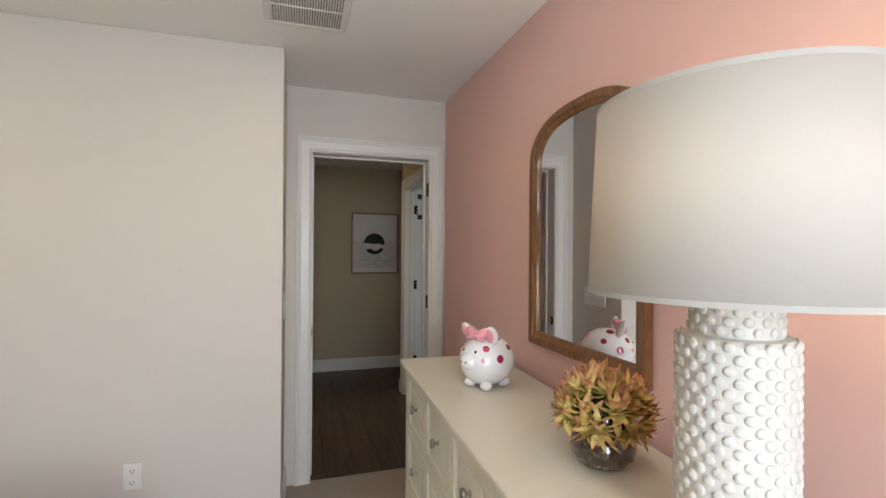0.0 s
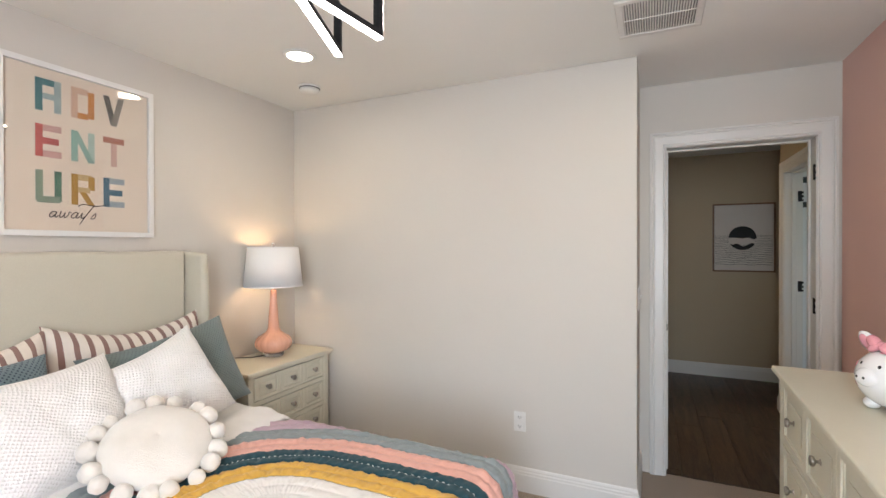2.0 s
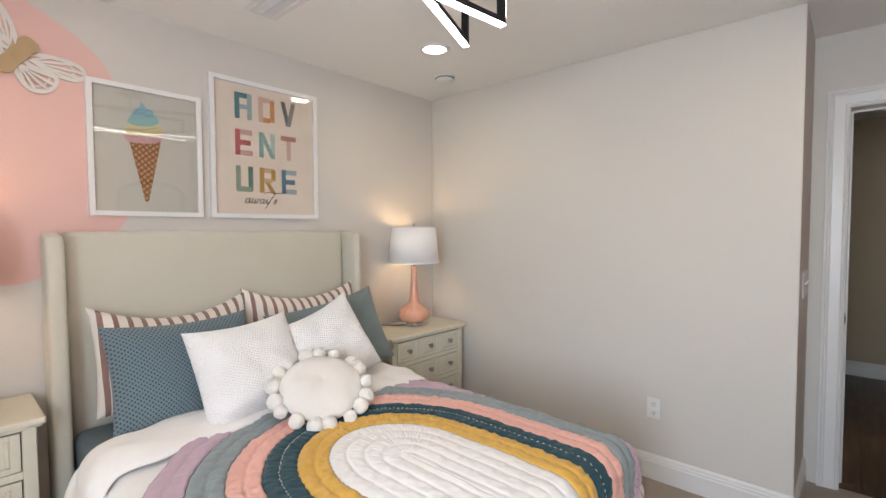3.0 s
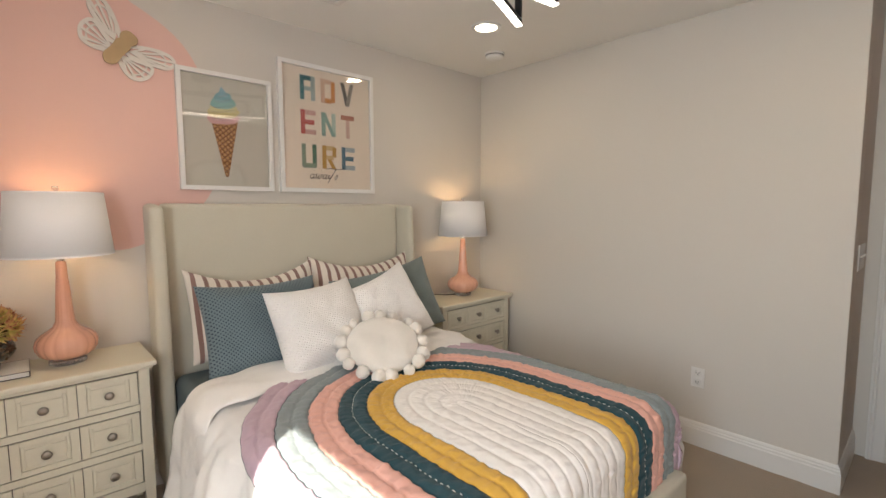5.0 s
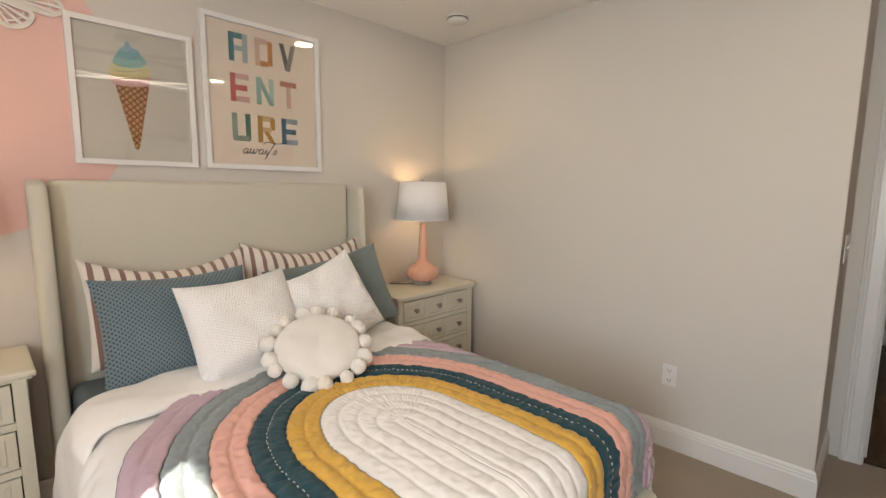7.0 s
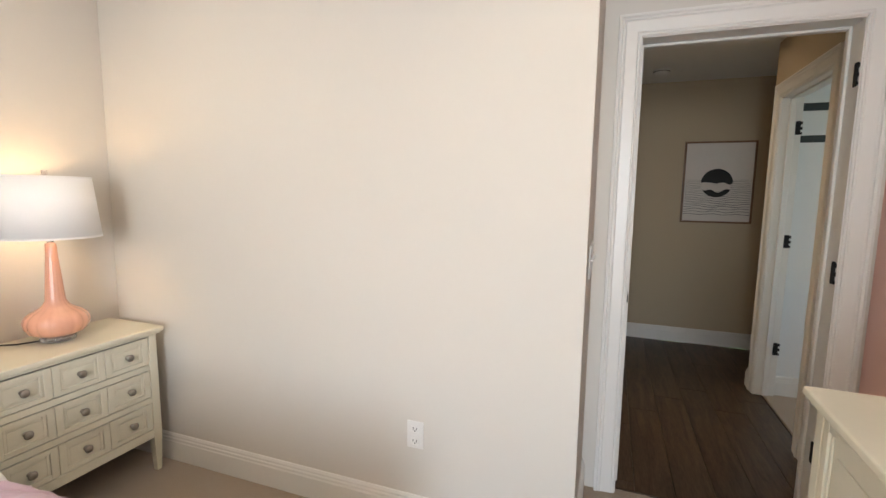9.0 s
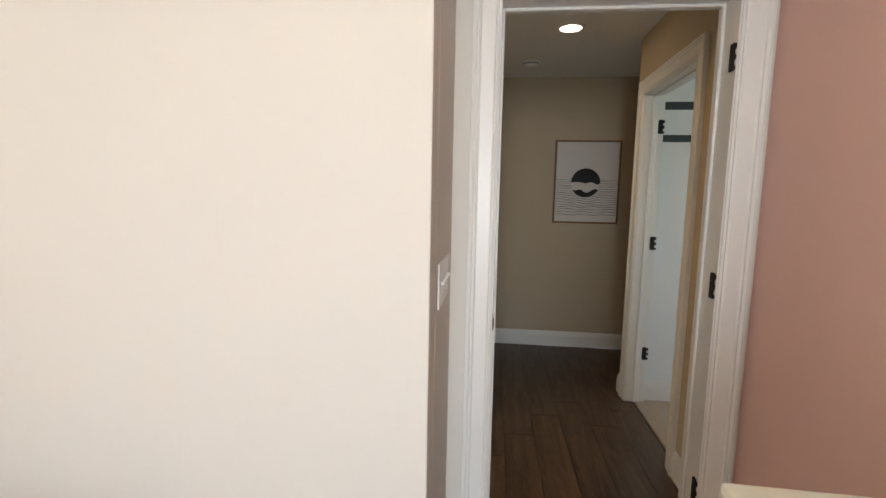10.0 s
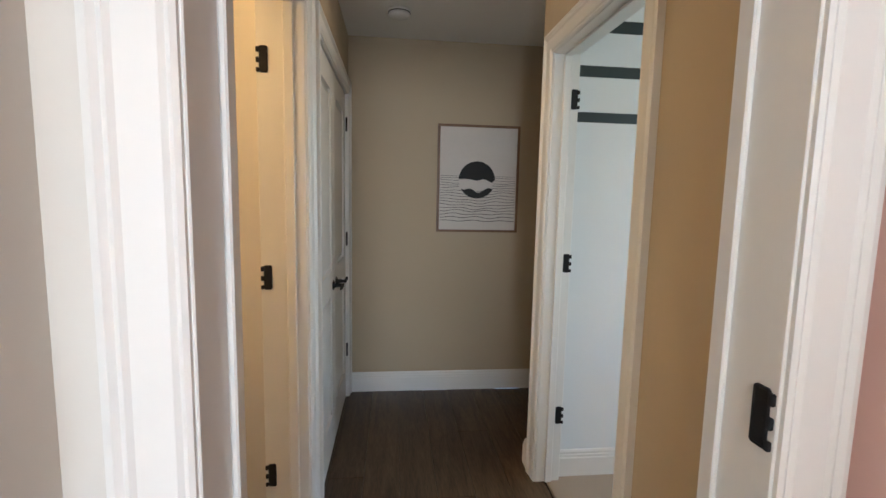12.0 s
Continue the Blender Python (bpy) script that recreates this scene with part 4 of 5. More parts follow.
part("canvas", slab(bmesh.new(), [(1.0905, 1.1725), (1.6305, 1.1725), (1.6305, 1.8765), (1.0905, 1.8765)], on_end, 0.003, 0.022), mat("white_canvas", (0.66, 0.62, 0.58), 0.85, vary=0.03, scale=12, bump=0.4, bscale=700), art)
INK = mat("black_ink", (0.012, 0.012, 0.012), 0.7, vary=0.2, scale=20)
cx, cz, cr = 1.352, 1.519, 0.128
top = [(cx + cr * math.cos(a), cz + cr * math.sin(a)) for a in [math.radians(2 + 176 * i / 40) for i in range(41)]]
low_edge = [(cx - cr + 2 * cr * i / 12, cz - 0.006 + 0.012 * math.sin(i * 0.95) + 0.018 * math.exp(-((i - 4.5) / 1.6) ** 2)) for i in range(1, 12)]
part("black_sun", slab(bmesh.new(), top + low_edge, on_end, 0.0222, 0.0228), INK, art, "printed upper half of a black sun")
bot = [(cx + cr * math.cos(a), cz + cr * math.sin(a)) for a in [math.radians(208 + 124 * i / 30) for i in range(31)]]
up_edge = [(cx + cr * 0.86 - 2 * cr * 0.86 * i / 10, cz - 0.078 + 0.012 * math.sin(i * 1.1) + 0.017 * abs(i - 5) / 5) for i in range(1, 10)]
part("black_sun", slab(bmesh.new(), bot + up_edge, on_end, 0.0222, 0.0228), INK, art, "printed lower part of a black sun")
bm = bmesh.new()
for k in range(17):
    z = 1.545 - 0.0145 * k - 0.0003 * k * k
    pts = []
    for i in range(41):
        x = 1.096 + 0.528 * i / 40
        near = math.exp(-((x - cx) / 0.11) ** 2)
        
        if k < 6 and near > 0.35:
            if len(pts) > 1:
                sweep(bm, pts, 0.0010 + 0.00006 * k, 4)
            pts = []
            continue
        zz = z + 0.0038 * math.sin(x * 34 + k * 0.8) * (0.4 + 0.06 * k) + 0.006 * noise.noise(Vector((x * 9, k * 0.5, 0))) - 0.012 * near * (k > 5) + 0.01 * near * (k > 12)
        pts.append(on_end(x, zz, 0.0224))
    if len(pts) > 1:
        sweep(bm, pts, 0.0010 + 0.00006 * k, 4)
part("wave_line", bm, INK, art, "thin printed wavy lines", kind="stuff")

# arched mirror
mir = thing("arched_mirror", "arched wall mirror in a honey-stained wooden frame above the dresser", "mirror", (0, 0, 0))


def arch(inset):
    hw, cy0 = 0.335 - inset, 2.322
    pts = [(cy0 - hw, 1.065 + inset), (cy0 + hw, 1.065 + inset)]
    for i in range(33):
        a = math.pi * i / 32
        c, s = math.cos(a), math.sin(a)
        pts.append((cy0 + hw * math.copysign(abs(c) ** 0.80, c), 1.785 + (0.185 - inset * 0.9) * abs(s) ** 0.9))
    return pts


def on_east(u, v, n):
    return Vector((XE - n, u, v))


bm = bmesh.new()
prof = [(0.0, 0.001), (0.0, 0.026), (0.004, 0.030), (0.030, 0.030), (0.034, 0.024), (0.048, 0.018), (0.052, 0.006), (0.052, 0.001)]
rings = [[bm.verts.new(on_east(*p, d)) for p in arch(i)] for i, d in prof]
for a, b in zip(rings, rings[1:]):
    n = len(a)
    for i in range(n):
        bm.faces.new((a[i], a[(i + 1) % n], b[(i + 1) % n], b[i]))
part("frame", bm, MIRRORWOOD, mir)
part("mirror_glass", slab(bmesh.new(), arch(0.049), on_east, 0.002, 0.009), MIRROR, mir)

# ---- case furniture ----


def drawer(t, name, u0, u1, z0, z1, d, knobs, face, label=""):
    """A drawer front with a recessed panel and pewter knobs; u across, face: x of the front plane in the thing's own frame."""
    bm = bmesh.new()
    b = 0.028
    box(bm, face - 0.012, face, u0, u0 + b, z0, z1, 0.0015)
    box(bm, face - 0.012, face, u1 - b, u1, z0, z1, 0.0015)
    box(bm, face - 0.012, face - 0.0004, u0 + b, u1 - b, z1 - b * 0.72, z1, 0.001)
    box(bm, face - 0.012, face - 0.0004, u0 + b, u1 - b, z0, z0 + b * 0.72, 0.001)
    dr = part(name, bm, CREAM, t, label)
    bm = bmesh.new()
    box(bm, face - 0.0150, face - 0.0085, u0 + b, u1 - b, z0 + b * 0.72, z1 - b * 0.72)
    part("recessed_panel", bm, CREAM, dr)
    du, dz = (u1 - u0) * 0.20, (z1 - z0) * 0.26
    bm = bmesh.new()
    box(bm, face - 0.0084, face - 0.0052, u0 + du, u1 - du, z0 + dz, z1 - dz, 0.0022)
    box(bm, face - 0.0084, face - 0.0048, u0 + b + 0.0005, u0 + b + 0.014, z0 + b * 0.72 + 0.0005, z1 - b * 0.72 - 0.0005, 0.003)
    box(bm, face - 0.0084, face - 0.0048, u1 - b - 0.014, u1 - b - 0.0005, z0 + b * 0.72 + 0.0005, z1 - b * 0.72 - 0.0005, 0.003)
    part("panel_moulding", bm, CREAM, dr)
    for k in knobs:
        zc = (z0 + z1) / 2
        bm = lathe(bmesh.new(), [(0.010, 0.0), (0.010, 0.002), (0.005, 0.005), (0.0045, 0.012), (0.0140, 0.016), (0.0170, 0.022), (0.0140, 0.028), (0.004, 0.030)], 18)
        bmesh.ops.transform(bm, matrix=Matrix.Translation((face - 0.0056, k, zc)) @ Matrix.Rotation(math.pi / 2, 4, "Y"), verts=bm.verts)
        part("knob", bm, PEWTER, dr, "round aged pewter knob", True)
    return dr


def chest(name, label, category, at, rz, width, depth, height, rows, cols, group="", leg=0.180, gap=0.036):
    """A cream chest; the front faces +x, its width runs along y from 0."""
    t = thing(name, label, category, at, rz, group)
    ov = 0.025
    bm = bmesh.new()
    box(bm, -depth - 0.002, ov, -ov, width + ov, height - 0.022, height, 0.006, 3)
    box(bm, -depth, ov * 0.55, -ov * 0.55, width + ov * 0.55, height - 0.034, height - 0.0225, 0.004, 2)
    part("top", bm, CREAM, t, "moulded painted top")
    post = 0.04
    for y0 in (0.0, width - post):
        for x0 in (-depth, -post):
            bm = bmesh.new()
            v0 = len(bm.verts)
            box(bm, x0, x0 + post, y0, y0 + post, 0.0, height - 0.0345, 0.003)
            for v in bm.verts:
                if v.co.z < 0.03:
                    mid_y = y0 + (post if y0 == 0.0 else 0.0)
                    v.co.y += (y0 + post / 2 + (-0.008 if y0 == 0.0 else 0.008) - v.co.y) * 0.35
                    v.co.x += (x0 + post / 2 - v.co.x) * 0.35
            bmesh.ops.subdivide_edges(bm, edges=[e for e in bm.edges if abs(e.verts[0].co.z - e.verts[1].co.z) > 0.3], cuts=1)
            for v in bm.verts:
                if 0.1 < v.co.z < height - 0.1:
                    v.co.z = leg + 0.01
                    v.co.x = x0 if v.co.x < x0 + post / 2 else x0 + post
                    v.co.y = y0 if v.co.y < y0 + post / 2 else y0 + post
            part("leg", bm, CREAM, t)
    bm = bmesh.new()
    box(bm, -depth + post, -post, 0.006, 0.018, leg, height - 0.035)
    box(bm, -depth + post, -post, width - 0.018, width - 0.006, leg, height - 0.035)
    box(bm, -depth + 0.004, -depth + 0.012, post, width - post, leg, height - 0.035)
    part("carcass_panels", bm, CREAM, t)
    part("carcass", new_box(-depth + 0.02, -0.022, post * 0.6, width - post * 0.6, leg + 0.01, height - 0.036), GAP, t, "near-black block painting the shade between drawer fronts")
    zt, zb = height - 0.046, leg + 0.046
    pitch = (zt - zb + gap) / rows
    seam = 0.0045
    spans = [(zt + seam, height - 0.035), (leg, zb - seam)] + [(zt - r * pitch + seam, zt - r * pitch + gap - seam) for r in range(1, rows)]
    for z0, z1 in spans:
        part("rail", new_box(-0.02, -0.002, post, width - post, z0, z1, 0.001), CREAM, t)
    for r in range(rows):
        z1 = zt - r * pitch
        z0 = z1 - pitch + gap
        w = (width - 2 * post) / cols
        for c in range(cols):
            u0 = post + c * w + (0.0045 if c == 0 else 0.0012)
            u1 = post + (c + 1) * w - (0.0045 if c == cols - 1 else 0.0012)
            drawer(t, "drawer_front", u0, u1, z0, z1, depth, [(u0 + u1) / 2], 0.0)
    return t


NS = "cream painted nightstand with nine drawer fronts"
chest("nightstand", NS + ", in the corner", "nightstand", (-1.575, 2.588, 0), 0, 0.69, 0.355, 0.73, 3, 3, "nightstands")
chest("nightstand", NS + ", beside the pink wall shape", "nightstand", (-1.585, 0.206, 0), 0, 0.69, 0.345, 0.75, 3, 3, "nightstands")
# the dresser stands along the pink wall, a little askew
dresser = chest("dresser", "long cream painted dresser with panelled drawers below the mirror", "dresser", (0.945, 2.995, 0), 178.2, 1.76, 0.43, 0.94, 3, 5, leg=0.12, gap=0.026)

# ---- lamps ----


def shade_parts(t, r0, r1, z0, z1, SHADE=SHADE):
    bm = bmesh.new()
    n = 48
    rings = []
    for r, z in ((r0, z0), (r1, z1), (r1 - 0.0025, z1), (r0 - 0.0025, z0)):
        rings.append([bm.verts.new((r * math.cos(2 * math.pi * i / n), r * math.sin(2 * math.pi * i / n), z)) for i in range(n)])
    for a, b in zip(rings, rings[1:] + rings[:1]):
        for i in range(n):
            bm.faces.new((a[i], a[(i + 1) % n], b[(i + 1) % n], b[i]))
    sh = part("shade", bm, SHADE, t, "white linen drum shade")
    for p in sh.data.polygons:
        p.use_smooth = abs(p.normal.z) < 0.5
    for r, z in ((r0 + 0.0006, z0), (r1 + 0.0006, z1 - 0.008)):
        part("hem", lathe(bmesh.new(), [(r, z), (r, z + 0.008)], n, closed=False), SHADE, sh, smooth=True)
    bm = bmesh.new()
    for k in range(3):
        a = 2 * math.pi * k / 3 + 0.3
        sweep(bm, [(0.008 * math.cos(a), 0.008 * math.sin(a), z1 - 0.012), ((r1 - 0.002) * math.cos(a), (r1 - 0.002) * math.sin(a), z1 - 0.006)], 0.0015)
    part("spider", bm, CHROME, t)
    return sh


def coral_lamp(at, rot=0, stout=1.05):
    t = thing("table_lamp", "lit coral glass gourd lamp with white shade on a nightstand", "table lamp", at, rot, "bedside lamps")
    bm = lathe(bmesh.new(), [(0.062, 0.0), (0.064, 0.003), (0.064, 0.018), (0.058, 0.021)], 32)
    part("base", bm, PANE_CLEAR, t, "clear acrylic disc base", True)
    prof = [(0.045, 0.0215), (0.072, 0.026), (0.096, 0.042), (0.109, 0.066), (0.112, 0.086), (0.105, 0.108), (0.087, 0.127), (0.063, 0.141), (0.046, 0.154), (0.035, 0.176), (0.031, 0.225), (0.026, 0.300), (0.021, 0.360), (0.0185, 0.420), (0.013, 0.424)]
    fine = []
    for (r0, z0), (r1, z1) in zip(prof, prof[1:]):
        fine += [(r0 * stout, z0), ((r0 + r1) * 0.5 * stout, (z0 + z1) / 2)]
    part("gourd_body", lathe(bmesh.new(), fine + [prof[-1]], 96, ribs=16, rib_depth=0.045), CORAL, t, "ribbed coral glass body", True)
    part("neck", lathe(bmesh.new(), [(0.011, 0.424), (0.013, 0.428), (0.013, 0.436), (0.008, 0.440), (0.008, 0.47)], 20), CHROME, t, "polished nickel neck", True)
    part("bulb", lathe(bmesh.new(), [(0.012, 0.47), (0.014, 0.49), (0.028, 0.53), (0.028, 0.55), (0.015, 0.572)], 20), BULB, t, "glowing bulb", True)
    part("harp", sweep(bmesh.new(), [(0.012, 0, 0.465), (0.045, 0, 0.52), (0.04, 0, 0.62), (0.0, 0, 0.69), (-0.04, 0, 0.62), (-0.045, 0, 0.52), (-0.012, 0, 0.465)], 0.0018), CHROME, t)
    shade_parts(t, 0.183, 0.158, 0.448, 0.705)
    part("finial", lathe(bmesh.new(), [(0.004, 0.690), (0.004, 0.710), (0.011, 0.714), (0.011, 0.728), (0.005, 0.732)], 16), PANE_CLEAR, t, "small clear finial", True)
    lamp("bedside_lamp_light", "POINT", 0.62, BEDSIDE, pose(at[0], at[1], at[2] + 0.625), shadow_soft_size=0.03)
    return t


PANE_CLEAR = mat("clear_acrylic", (0.85, 0.83, 0.82), 0.05, vary=0.0)
PANE_CLEAR.node_tree.nodes["Principled BSDF"].inputs["Transmission Weight"].default_value = 0.9
coral_lamp((-1.775, 2.978, 0.7305))
coral_lamp((-1.785, 0.645, 0.7505), 40, 0.96)
cord = thing("lamp_cord", "thin black lamp cord lying on the nightstand", "cord", (0, 0, 0))
part("cord", sweep(bmesh.new(), [Vector(p) for p in spline([(-1.80, 2.92, 0.736), (-1.84, 2.86, 0.734), (-1.87, 2.84, 0.734), (-1.92, 2.80, 0.734)], 6, False)], 0.003), BLACK, cord)

big = thing("dresser_lamp", "large white bobbled ceramic lamp with wide white shade on the dresser", "table lamp", (1.15, 1.52, 0.9405))
core, H1 = 0.0855, 0.365
bm = lathe(bmesh.new(), [(core - 0.004, 0.0), (core, 0.005), (core, H1 - 0.008), (core - 0.006, H1), (0.066, H1 + 0.002), (0.066, 0.455), (0.05, 0.458)], 64)
part("body", bm, CERAMIC, big, smooth=False)
bm = bmesh.new()


def bobbles(bm, radius, z0, z1, r, per, rowh):
    """Rows of raised knobs round a cylinder, made as rings of vertices."""
    row, z = 0, z0
    while z < z1:
        for i in range(per):
            a = 2 * math.pi * (i + 0.5 * (row % 2)) / per + 0.03 * noise.noise(Vector((i, row, 0)))
            m = pose(radius * math.cos(a), radius * math.sin(a), z + 0.001 * noise.noise(Vector((row, i, 3))), 0, 0, math.degrees(a))
            prev = None
            for e in (0, 18, 38, 60, 80):
                er = radians(e)
                ring = [bm.verts.new(m @ Vector((0.45 * r * math.sin(er), r * math.cos(er) * math.cos(b), r * math.cos(er) * math.sin(b)))) for b in [2 * math.pi * k / 12 for k in range(12)]]
                if prev:
                    for k in range(12):
                        bm.faces.new((prev[k], prev[(k + 1) % 12], ring[(k + 1) % 12], ring[k]))
                prev = ring
            bm.faces.new(prev)
        row += 1
        z += rowh
    return bm


bobbles(bm, core, 0.012, H1 - 0.006, 0.0088, 20, 0.0172)
part("bobble_relief", bm, CERAMIC, big, "raised round bobbles", True, kind="stuff")
bm = bobbles(bmesh.new(), 0.066, H1 + 0.012, 0.45, 0.0082, 16, 0.0155)
part("neck_relief", bm, CERAMIC, big, "raised round bobbles", True, kind="stuff")
shade_parts(big, 0.228, 0.214, 0.428, 0.738, SHADE_BIG)
part("bulb", lathe(bmesh.new(), [(0.012, 0.50), (0.014, 0.52), (0.028, 0.56), (0.028, 0.58), (0.015, 0.602)], 20), BULB, big, "glowing bulb", True)
part("harp", sweep(bmesh.new(), [(0.012, 0, 0.46), (0.045, 0, 0.56), (0.04, 0, 0.66), (0.0, 0, 0.745)], 0.0018), CHROME, big)
lamp("dresser_lamp_light", "POINT", 1.25, WARM, pose(1.15, 1.52, 0.94 + 0.60), shadow_soft_size=0.03)

# ---- the bed ----
YC, XF, TOPZ, HALF = 1.71, -0.03, 0.612, 0.70
bed = thing("bed", "upholstered oatmeal linen bed with a tall winged headboard", "bed", (0, 0, 0))


def padded(bm, x0, x1, y0, y1, z0, z1, r, seg=3):
    return box(bm, x0, x1, y0, y1, z0, z1, r, seg)


bm = padded(bmesh.new(), -1.945, -1.855, 1.03, 2.423, 0.12, 1.413, 0.022, 4)
part("headboard", bm, LINEN, bed, "tall padded linen headboard", True)
for y0, y1, s in ((0.965, 1.028, -1), (2.425, 2.474, 1)):
    bm = padded(bmesh.new(), -1.945, -1.755, y0, y1, 0.06, 1.413, 0.024, 4)
    for v in bm.verts:
        if v.co.x > -1.85:
            v.co.x += 0.05 * (1 - v.co.z / 1.4) + 0.012
            v.co.y += s * 0.008
        if v.co.z > 1.3 and v.co.x > -1.85:
            v.co.z -= 0.012
    part("headboard_wing", bm, LINEN, bed, "padded linen headboard wing", True)
for y0, y1 in ((0.985, 1.035), (2.355, 2.405)):
    part("side_rail", padded(bmesh.new(), -1.75, XF + 0.015, y0, y1, 0.10, 0.345, 0.014), LINEN, bed, "padded linen side rail", True)
part("foot_rail", padded(bmesh.new(), XF + 0.016, XF + 0.075, 0.985, 2.405, 0.10, 0.345, 0.02), LINEN, bed, "padded linen foot rail", True)
for x in (-1.7, -0.11):
    for y in (1.05, 2.37):
        part("leg", lathe(bmesh.new(), [(0.018, 0.0), (0.026, 0.10)], 14, (x, y)), BLACK, bed)
part("slats", new_box(-1.74, XF, 1.036, 2.354, 0.20, 0.25), GAP, bed)
mattress = thing("mattress", "mattress in a slate blue fitted sheet", "mattress", (0, 0, 0))
part("fitted_sheet", padded(bmesh.new(), -1.84, XF - 0.01, YC - HALF + 0.02, YC + HALF - 0.02, 0.251, TOPZ - 0.03, 0.05, 5), SHEET, mattress, "slate blue fitted sheet", True)


def fold(d, r, slope):
    """How far out and how far down a cloth lies d past the start of an edge of radius r."""
    if d <= 0:
        return d, 0.0
    if d < r * math.pi / 2:
        return r * math.sin(d / r), r * (1 - math.cos(d / r))
    e = d - r * math.pi / 2
    return r + slope * e, r + e * math.sqrt(1 - slope * slope)


def drape(u, v, lift=0.0, slope=0.16, r=0.07, wave=1.0):
    """Where the cloth's point (u along the bed, v across it) lies on the bed."""
    rf = r * 1.2
    fx, hx = fold(u - (XF - rf), rf + lift, slope * 0.1)
    s = 1 if v > YC else -1
    fy, hy = fold(abs(v - YC) - (HALF - r), r + lift, slope)
    drop = (hx ** 2.2 + hy ** 2.2) ** (1 / 2.2) if hx and hy else hx + hy
    p = Vector((XF - rf + fx, YC + s * (HALF - r + fy), TOPZ + lift - drop))
    if hy > 0.08:
        p.y += s * wave * min(1, (hy - 0.08) * 6) * (0.022 * math.sin(u * 13 + 1.5) + 0.014 * math.sin(u * 29))
    if hx > 0.08:
        p.x += wave * min(1, (hx - 0.08) * 6) * 0.004 * math.sin(v * 15)
    soft = noise.noise(Vector((u * 2.1, v * 2.1, 4))) * 0.010
    p.z += soft + 0.012 * math.exp(-((v - YC) / 0.5) ** 2)
    return p


def cloth(name, rows, material, parent, label="", thick=0.008, kind="", cut=None):
    bm = bmesh.new()
    grid = [[bm.verts.new(p) for p in row] for row in rows]
    for a, b in zip(grid, grid[1:]):
        for i in range(len(a) - 1):
            bm.faces.new((a[i], a[i + 1], b[i + 1], b[i]))
    ob = part(name, bm, material, parent, label, True, kind=kind)
    if sum(p.normal.z for p in ob.data.polygons) < 0:
        ob.data.flip_normals()
    m = ob.modifiers.new("thickness", "SOLIDIFY")
    m.thickness, m.offset = thick, -1.0
    return ob


duvet = thing("duvet", "ivory cotton duvet spread over the bed, its top folded back", "duvet", (0, 0, 0))
rows = []
for i in range(150):
    u = -1.44 + (XF + 0.30 + 1.44) * i / 149
    row = []
    for j in range(190):
        v = YC - 1.13 + 2.26 * j / 189
        p = drape(u, v, 0.002, 0.20)
        hang = max(0.0, abs(v - YC) - HALF)
        cr = noise.noise(Vector((u * 6, v * 3, 1))) * 0.018 + noise.noise(Vector((u * 17, v * 7, 2))) * 0.007 + (0.5 - abs(noise.noise(Vector((u * 9 + v * 3, v * 5, 12))))) * 0.016
        p.z += cr * (0.6 if hang == 0 else 0.2)
        p.y += math.copysign(cr * 2.6 + (0.03 * math.sin(min(hang / 0.3, 1) * math.pi)), v - YC) if hang else 0
        row.append(p)
    rows.append(row)
cloth("duvet_cover", rows, WHITECLOTH, duvet, "", 0.02)
rows = []
for i in range(46):
    f = i / 45
    row = []
    for j in range(190):
        v = YC - 1.10 + 2.2 * j / 189
        side = (v - YC) / 1.1
        front = -1.155 + 0.07 * side + 0.028 * math.sin(v * 7.0) + 0.012 * math.sin(v * 23)
        back = -1.54 + 0.02 * math.sin(v * 6) + 0.24 * max(0, -side - 0.35) / 0.65
        front += 0.09 * max(0.0, side)
        if side < -0.55:
            front += (abs(side) - 0.55) * 0.45
        u = back + (front - back) * f
        puff = 0.028 * (1 - abs(2 * f - 1) ** 3.0) ** 0.6 + 0.006
        puff += 0.010 * max(0, noise.noise(Vector((u * 3 + v * 5, v * 2 - u * 7, 15)))) + (noise.noise(Vector((u * 5, v * 4, 7))) * 0.014 + noise.noise(Vector((u * 14, v * 9, 8))) * 0.008) * (0.7 + puff * 24)
        row.append(drape(u, v, max(puff, 0.004) + 0.012, 0.2))
    rows.append(row)
cloth("folded_edge", rows, WHITECLOTH, duvet, "folded-back ivory cotton edge", 0.004)

quilt = thing("quilt", "quilt with cream, mustard, teal, peach and grey arches on the bed", "quilt", (0, 0, 0))
QX, QY = -0.52, 1.725
UE = XF + 0.38
BANDS = [("cream_arch", 0.0, 0.315, 5, WHITECLOTH), ("mustard_arch", 0.315, 0.415, 2, MUSTARD), ("teal_arch", 0.415, 0.52, 2, TEAL), ("peach_arch", 0.52, 0.625, 2, PEACH), ("grey_arch", 0.625, 0.735, 2, GREYCLOTH), ("mauve_arch", 0.735, 0.85, 2, MAUVE)]


def quilt_uv(s, d):
    """s from 0 to 1 along the arch, d out from its middle line."""
    d += 0.0035 * abs(math.sin(math.pi * s * 70)) * min(1.0, max(0.0, (d - 0.2) / 0.11))
    leg = UE - QX
    L, A = leg, math.pi * 0.55
    t = s * (2 * L + A)
    if t < L:
        u, v = UE - t, QY - d
    elif t < L + A:
        a = (t - L) / A * math.pi
        u, v = QX - d * math.sin(a), QY - d * math.cos(a)
    else:
        u, v = QX + (t - L - A), QY + d
    v = QY + (v - QY) * (1 - 0.072 / max(d, 0.3))
    d_w = 0.007 * noise.noise(Vector((u * 7, v * 7, 3)))
    return u + d_w, v + d_w


